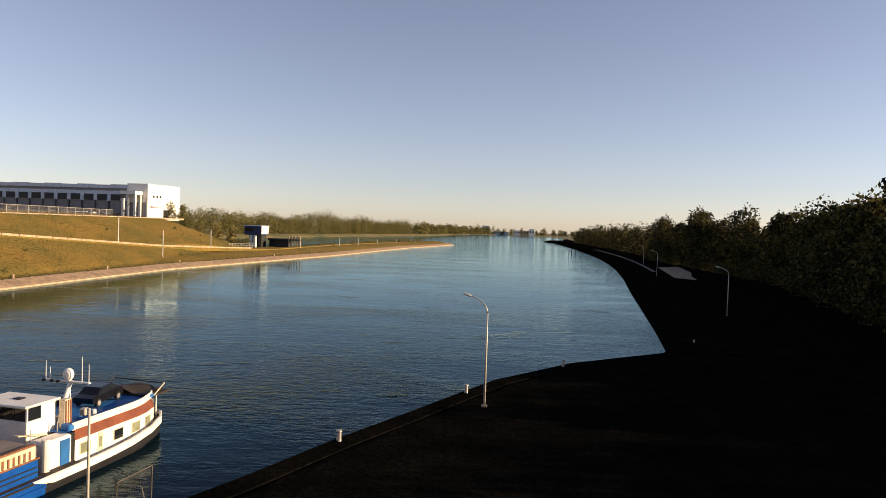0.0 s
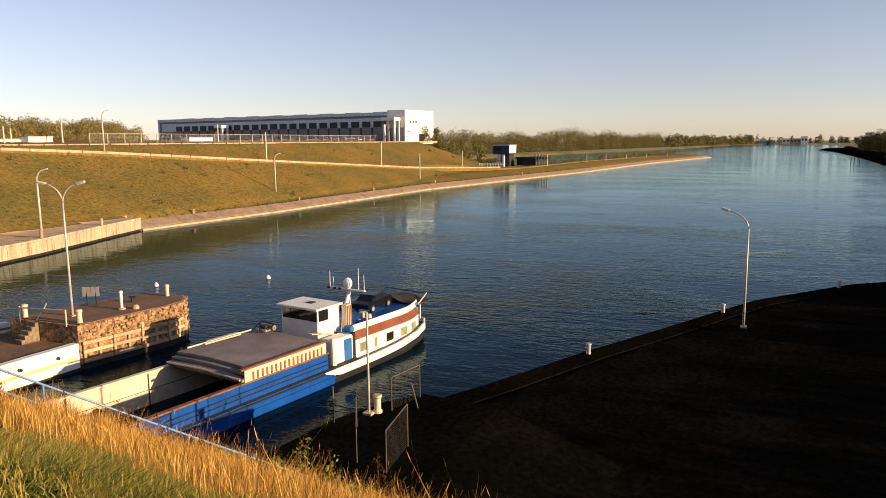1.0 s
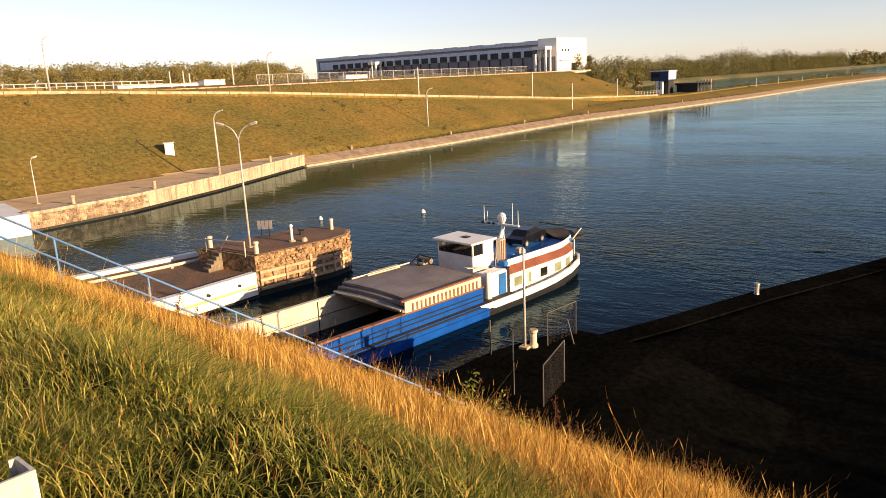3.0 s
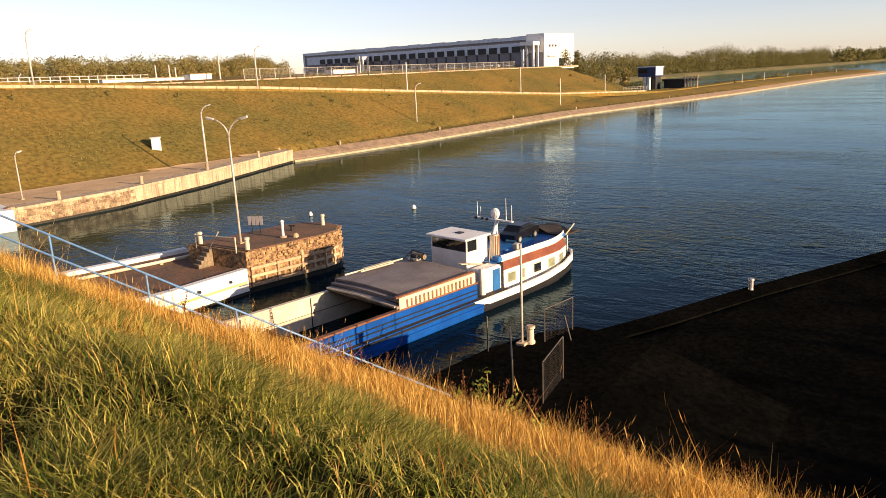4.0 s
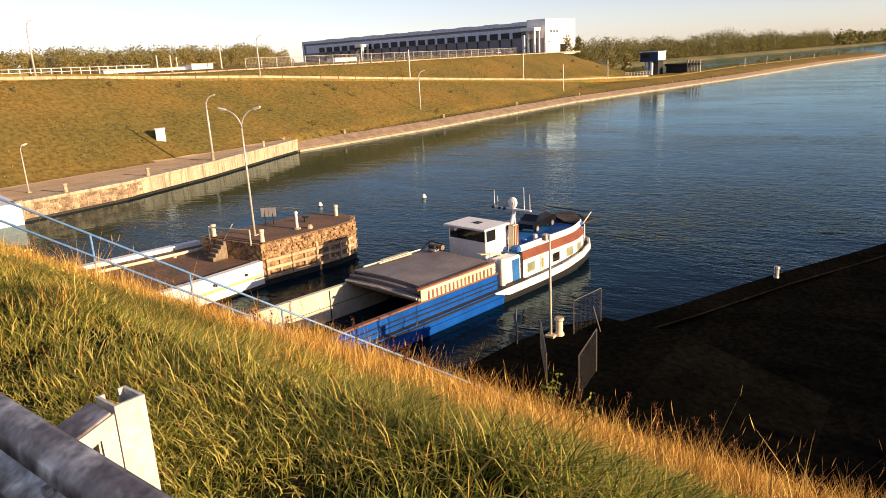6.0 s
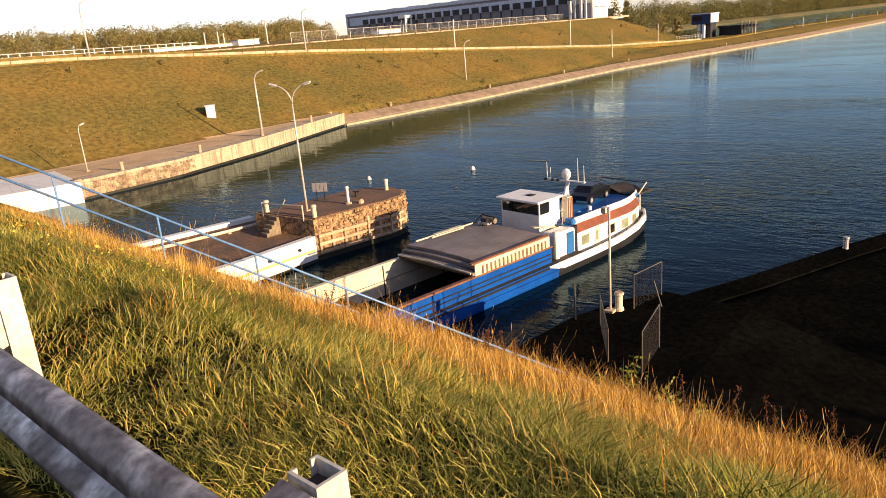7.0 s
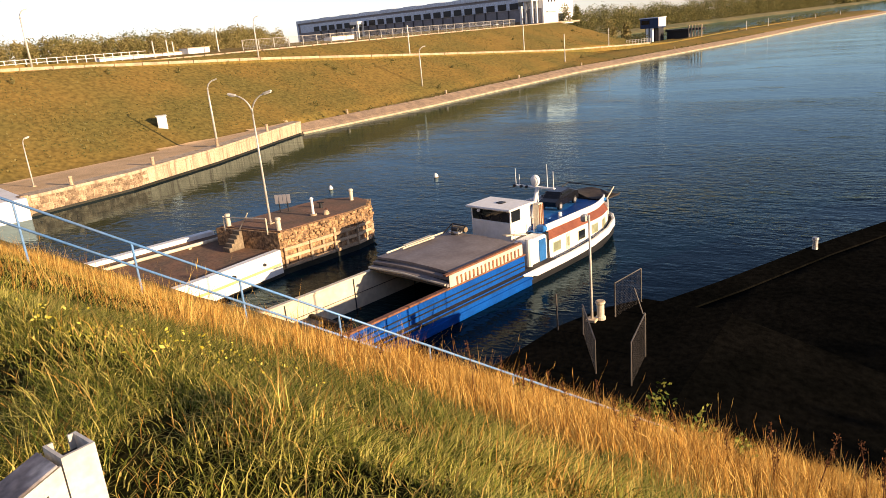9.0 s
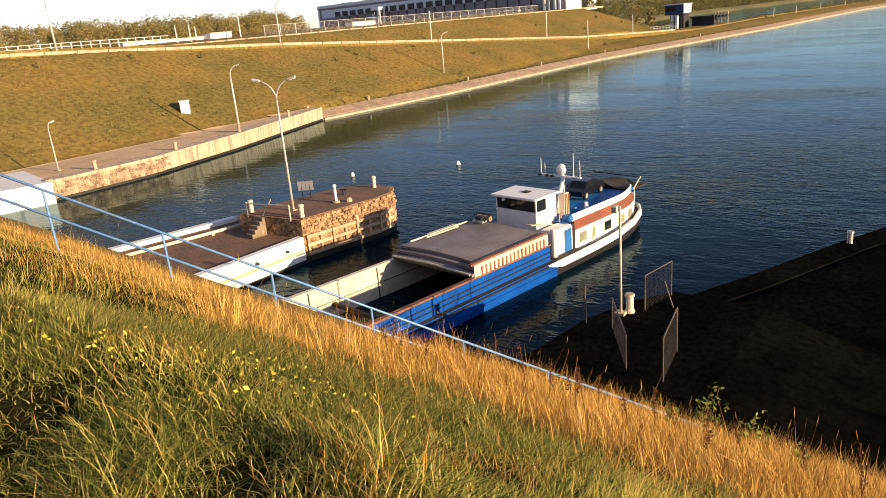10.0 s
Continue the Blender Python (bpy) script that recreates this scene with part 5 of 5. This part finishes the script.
def belt(line, rows, gap, depth, h, seed, side=-1):
    """Tree spots along a line of (x, y), rows deep."""
    r = random.Random(seed)
    out = []
    for (x0, y0), (x1, y1) in zip(line, line[1:]):
        n = max(1, int(math.hypot(x1 - x0, y1 - y0) / gap))
        nx, ny = (y1 - y0), -(x1 - x0)
        m = math.hypot(nx, ny) or 1
        for k in range(n):
            for j in range(rows):
                f = (k + r.uniform(0, 1)) / n
                o = side * (j + r.uniform(0, 0.9)) * depth
                hh = h * r.uniform(0.75, 1.12) * (1 + 0.35 * noise.noise((seed * 9.1, (x0 + (x1 - x0) * f) * 0.02, (y0 + (y1 - y0) * f) * 0.02)))
                x, y = x0 + (x1 - x0) * f + nx / m * o, y0 + (y1 - y0) * f + ny / m * o
                out.append((x, y, max(0.5, land(x, y)) - 0.3, hh, hh * r.uniform(0.75, 1.1)))
    return out


woods("far_woods", "dense dark green woods on the far shore", belt([(-440, 500), (-348, 566), (-280, 656), (-240, 907), (-158, 1395)], 3, 9, 11, 23, 1), 640, 0.52, LEAF)
woods("distant_woods", "hazy distant tree line at the river bend", belt([(-140, 1395), (-80, 2000), (0, 2300), (80, 2320), (420, 2250), (700, 1900)], 2, 22, 20, 20, 2), 200, 1.5, LEAF)
woods("right_far_woods", "backlit woods along the far right bank", belt([(98, 420), (108, 640), (116, 900), (112, 1060)], 2, 11, 12, 19, 3, 1), 420, 0.7, LEAFBACKLIT)
woods("crest_woods", "yellowing thicket behind the crest", belt([(-262, 40), (-270, 130), (-300, 240), (-360, 330), (-440, 400), (-425, 455)], 3, 5.5, 6, 9.6, 5) + belt([(-365, 325), (-398, 388)], 2, 5, 7, 10, 8), 640, 0.30, LEAFGOLD)
woods("crest_woods_green", "green trees behind the crest", belt([(-300, 20), (-320, 180), (-380, 330)], 3, 7, 8, 11.5, 6), 520, 0.36, LEAF)
woods("peninsula_bushes", "low dark bushes along the spit", [(along(WEST, y) - 27 + random.Random(int(y)).uniform(-6, 6), y, 2.2, 1.5 + 1.3 * (y > 500), 3.5 + 2.5 * (y > 500)) for y in np.arange(430, 690, 5)], 160, 0.3, LEAF)
woods("hall_bush", "round green bush at the hall's corner", [(-180, 384, 16.4, 8.5, 8), (-174, 386, 16.4, 7, 6)], 900, 0.35, LEAF)
woods("reed_bush", "low green reeds beside the gauge house", [(-139 + k * 2.2, 360 + (k % 3), 3.0, 3.6 + (k % 2), 5) for k in range(6)], 240, 0.3, LEAF)
woods("yellow_bush", "yellow-green bush near the gauge house", [(-166, 420, 2.5, 13, 11), (-160, 425, 2.5, 10, 8)], 700, 0.6, LEAFGOLD)


def tree_kind(h, w, leaves, size):
    """A tree with trunk, limbs and a leafy crown."""
    t = thing("tree", "dark backlit broadleaf tree on the wooded bank", "tree", group="trees on the wooded bank")
    bm = bmesh.new()
    add_tube(bm, [(0, 0, -0.5), (0.1, 0, h * 0.3), (-0.1, 0.1, h * 0.7)], [0.035 * h * 0.6, 0.025 * h * 0.6, 0.008 * h], 8)
    for k in range(7):
        a, z = k * 2.4, h * (0.22 + 0.08 * k)
        add_tube(bm, [(0, 0, z), (math.cos(a) * w * 0.18, math.sin(a) * w * 0.18, z + h * 0.1), (math.cos(a) * w * 0.3, math.sin(a) * w * 0.3, z + h * 0.2)], [0.14, 0.09, 0.04], 5)
    part("trunk", bm, BARK, t)
    p = crown_points(leaves, h, w, 0.12)
    o = new("crown", quads_mesh("crown", leaf_quads(p, size), LEAFBACKLIT))
    o.parent = t
    return t


kinds = [tree_kind(17, 13, 3000, 0.42), tree_kind(20, 14, 3300, 0.44), tree_kind(14, 12, 2700, 0.42), tree_kind(22, 16, 3500, 0.45)]
r = random.Random(11)
spots = []
# rows below y 75 are unseen, added to keep low sun off the quay
for y in np.arange(-3, 240, 6.5):
    for j in range(2):
        spots.append((np.interp(y, [22, 120, 235], [66, 72, 98]) + j * 10 + r.uniform(-3, 3), y + r.uniform(-3, 3)))
for y in np.arange(240, 430, 9.0):
    for j in range(2):
        spots.append((102 + j * 11 + r.uniform(-4, 2) + (-6 if y > 310 else 0), y + r.uniform(-3, 3)))
used = set()
for i, (x, y) in enumerate(spots):
    # the unseen trees share one size, set by where their shadow should end
    k = r.choice((0, 1, 1, 2, 3)) if y > 75 else 0
    m = Matrix.Translation((x, y, max(2.1, min(land(x, y), 2.4)))) @ pose(0, 0, 0, 0, 0, r.uniform(0, 360)) @ Matrix.Diagonal((*((r.uniform(0.85, 1.12) if y > 75 else r.uniform(0.93, 0.97)),) * 3, 1))
    if k not in used:
        used.add(k)
        kinds[k].matrix_basis = m
    else:
        copy_thing(kinds[k], m)

# low shrubs at the wood's edge; those below y 40, unseen, only block sun
woods("undergrowth", "backlit undergrowth at the edge of the wood", [(np.interp(y, [40, 120, 235, 430], [60, 66, 92, 92]) + r.uniform(-3, 2), y, 2.1, r.uniform(3, 6), r.uniform(4, 7)) for y in np.arange(-4, 430, 3.5)], 260, 0.28, LEAFBACKLIT)


# ---- grass on the near slope ----
def grass(name, label, boxes, mat, length, width, bend, seed, heads=False):
    """Bent blades; boxes: (x0, x1, y0, y1, blades per square metre, chance(x, y))."""
    g = np.random.default_rng(seed)
    px, py = [], []
    for x0, x1, y0, y1, dens, chance in boxes:
        n = int((x1 - x0) * (y1 - y0) * dens)
        x, y = g.uniform(x0, x1, n), g.uniform(y0, y1, n)
        keep = g.uniform(0, 1, n) < chance(x, y)
        px.append(x[keep])
        py.append(y[keep])
    x, y = np.concatenate(px), np.concatenate(py)
    z = np.minimum(15.2 - 0.62 * (y - 2.35) - 0.06 * (x + 7.5), 15.35 + 0.02 * np.abs(y)) - 0.03
    z += 0.10 * np.array([noise.noise((a * 0.25, b * 0.25, 0)) for a, b in zip(x, y)])
    n = len(x)
    clump = 0.72 + 1.0 * np.array([noise.noise((a * 1.5, b * 1.5, 3.0)) for a, b in zip(x, y)]).clip(-0.3, 0.9)
    L = length * g.uniform(0.55, 1.25, n) * clump
    w = width * g.uniform(0.6, 1.3, n)
    ang = g.uniform(0, 2 * np.pi, n)
    flow = np.array([noise.noise((a * 0.5, b * 0.5, 9.0)) for a, b in zip(x, y)]) * 4
    lean = bend * g.uniform(0.3, 1.4, n)
    turn = ang + flow * 0.5
    dx, dy = np.cos(turn), np.sin(turn) + 0.12
    wx, wy = -np.sin(ang) * w / 2, np.cos(ang) * w / 2
    base = np.stack([x, y, z], 1)
    side = np.stack([wx, wy, 0 * wx], 1)

    def at(f):
        return base + np.stack([dx * lean * L * f * f, dy * lean * L * f * f, L * f * (1 - 0.42 * lean * f)], 1)
    m1, tip = at(0.58), at(1.0)
    v = np.stack([base - side, base + side, m1 + side * 0.85, m1 - side * 0.85, tip], 1).reshape(-1, 3)
    k = np.arange(n) * 5
    faces = np.stack([k, k + 1, k + 2, k + 3], 1).tolist()
    faces += np.stack([k + 3, k + 2, k + 4], 1).tolist()
    verts = v.tolist()
    if heads:
        o = len(verts)
        u = np.stack([dx * 0.02, dy * 0.02, 0.05 + 0 * wx], 1)
        hv = np.stack([tip - u, tip + side * 1.2, tip + u * 1.2, tip - side * 1.2], 1).reshape(-1, 3)
        verts += hv.tolist()
        faces += (o + np.arange(n * 4).reshape(-1, 4)).tolist()
    me = bpy.data.meshes.new(name)
    me.from_pydata(verts, [], faces)
    me.materials.append(mat)
    return tagged(new(name, me), label, "grass", kind="stuff")


def gold(x, y):
    """How golden the slope is: drier down the slope."""
    e = np.array([noise.noise((a * 0.35, b * 0.35, 1.0)) for a, b in zip(x, y)])
    f = np.array([noise.noise((a * 1.6, b * 1.6, 4.0)) for a, b in zip(x, y)])
    return (((y - 3.1) + 0.12 * (x + 8)) / 4.0 + e * 0.75 + f * 0.6).clip(0.08, 0.95)


def patch(x, y):
    """Where the green grass stands thick and where it is worn thin."""
    f = np.array([noise.noise((a * 1.1 + 7, b * 1.1, 6.0)) + 0.6 * noise.noise((a * 3.5, b * 3.5, 8.0)) for a, b in zip(x, y)])
    return (0.62 + f * 1.4).clip(0.24, 1.0)


near, mid, far = (-11.5, 0.8, 0.72, 4.6), (-14, 3.5, 4.6, 10.5), (-30, -11.5, 1.0, 12.0)
low = (-16, 6, 8.0, 18.0)
grass("green_grass", "long green grass on the slope", [(*near, 7600, lambda x, y: (1 - gold(x, y) * 0.85) * patch(x, y)), (*mid, 2000, lambda x, y: (1 - gold(x, y) * 0.85) * patch(x, y)), (*far, 330, lambda x, y: 1 - 0.5 * gold(x, y)), (0.8, 9.0, 0.0, 6.0, 380, lambda x, y: 1 - 0.6 * gold(x, y))], GRASSGREEN, 0.185, 0.0058, 1.0, 21)
grass("dry_grass", "tall golden dry grass on the slope", [(*near, 2600, lambda x, y: gold(x, y) ** 1.3), (*mid, 1300, lambda x, y: gold(x, y)), (*far, 260, lambda x, y: gold(x, y)), (0.8, 9.0, 0.0, 10.5, 200, lambda x, y: gold(x, y))], GRASSGOLD, 0.28, 0.0042, 0.75, 22)
grass("tall_dry_grass", "knee-high golden grass at the brink of the slope", [(-13, 3.5, 3.9, 9.0, 420, lambda x, y: gold(x, y)), (*low, 170, lambda x, y: 0.9 + 0 * x), (*far, 40, lambda x, y: gold(x, y))], GRASSGOLD, 0.55, 0.006, 0.4, 24)
grass("seed_stalks", "tall brown seed stalks standing above the grass", [(-13, 3.5, 3.6, 9.5, 22, lambda x, y: gold(x, y)), (*far, 4, lambda x, y: gold(x, y))], GRASSGOLD, 0.75, 0.006, 0.5, 23, True)
fx = np.random.default_rng(5)
c = np.stack([fx.normal(-8.5, 0.3, 260), np.where(fx.uniform(0, 1, 260) < 0.6, fx.normal(2.4, 0.13, 260), fx.normal(1.65, 0.1, 260))], 1)
z = 15.2 - 0.62 * (c[:, 1] - 2.35) - 0.06 * (c[:, 0] + 7.5) + fx.uniform(0.16, 0.30, 260)
tagged(new("yellow_flowers", quads_mesh("yellow_flowers", leaf_quads(np.stack([c[:, 0], c[:, 1], z], 1), 0.008), FLOWER)), "patch of small yellow wild flowers in the grass", "flowers", kind="stuff")
# brown dock stalks with clustered seed heads standing at the brink
DOCK = leaf_material("brown_dock_seed", (0.05, 0.022, 0.012), (0.13, 0.055, 0.025), (0.24, 0.11, 0.045))
dr = random.Random(77)
for k in range(34):
    x, y = dr.uniform(-12.5, -3.0), dr.uniform(6.6, 9.2)
    h = dr.uniform(0.55, 0.95)
    d = thing("dock_plant", "tall brown dock stalk with dry seed clusters", "plant", pose(x, y, 15.2 - 0.62 * (y - 2.35) - 0.06 * (x + 7.5) - 0.05, dr.uniform(-12, 12), dr.uniform(-12, 12), dr.uniform(0, 360)), group="dock plants on the slope")
    part("stalk", tube([(0, 0, 0), (0.02, 0, h * 0.6), (0.05, 0.01, h)], [0.006, 0.005, 0.003], 5), DOCK, d)
    q = np.array([(0.02 + 0.03 * f + dr.gauss(0, 0.018), dr.gauss(0, 0.018), h * (0.55 + 0.45 * f)) for f in (dr.random() for _ in range(70))])
    o = tagged(new("seed_head", quads_mesh("seed_head", leaf_quads(q, 0.013), DOCK)), kind="stuff")
    o.parent = d
# a leafy weed at the brink
wp = np.concatenate([crown_points(k, h, w, 0.1) + np.array([x, y, land(x, y)]) for x, y, h, w, k in ((-9.0, 11.5, 1.15, 0.55, 120), (-8.2, 11.3, 0.8, 0.8, 110), (-9.7, 11.6, 0.55, 0.5, 90), (-7.5, 11.1, 0.5, 0.45, 70), (-12.3, 12.4, 0.5, 0.5, 70))])
tagged(new("leafy_weed", quads_mesh("leafy_weed", leaf_quads(wp, 0.045), WEED)), "bright green leafy weed at the brink", "plant", kind="stuff")


# ---- tufts and shrubs on the far slope ----
g = np.random.default_rng(31)
n = 34000
ty = g.uniform(42, 335, n)
tx = -113 - g.uniform(0, 36, n)
keep = np.array([noise.noise((a * 0.07, c * 0.07, 5.0)) > -0.12 + 0.3 * v for a, c, v in zip(tx, ty, g.uniform(-1, 1, n))])
tx, ty = tx[keep], ty[keep]
tz = np.array([land(float(a), float(c)) for a, c in zip(tx, ty)]) + 0.1
tagged(new("slope_tufts", quads_mesh("slope_tufts", leaf_quads(np.stack([tx, ty, tz], 1), 0.13), LEAF)), "scattered dry tufts on the far grass slope", "grass", kind="stuff")
rs = random.Random(17)
spots = []
for k in range(26):
    x, y = -114 - rs.random() * 30, 60 + rs.random() * 260
    spots.append((x, y, land(x, y) - 0.1, rs.uniform(0.5, 1.3), rs.uniform(0.9, 2.0)))
woods("slope_shrubs", "small dark shrubs on the far grass slope", spots, 60, 0.16, LEAF)
woods("kerb_weeds", "low green weeds along the bank protection", [(along(WEST, y) - 4.6 + rs.uniform(-0.5, 0.8), y, 1.5, rs.uniform(0.3, 0.8), rs.uniform(0.8, 2.2)) for y in np.arange(104, 420, 2.2)], 26, 0.16, LEAF)
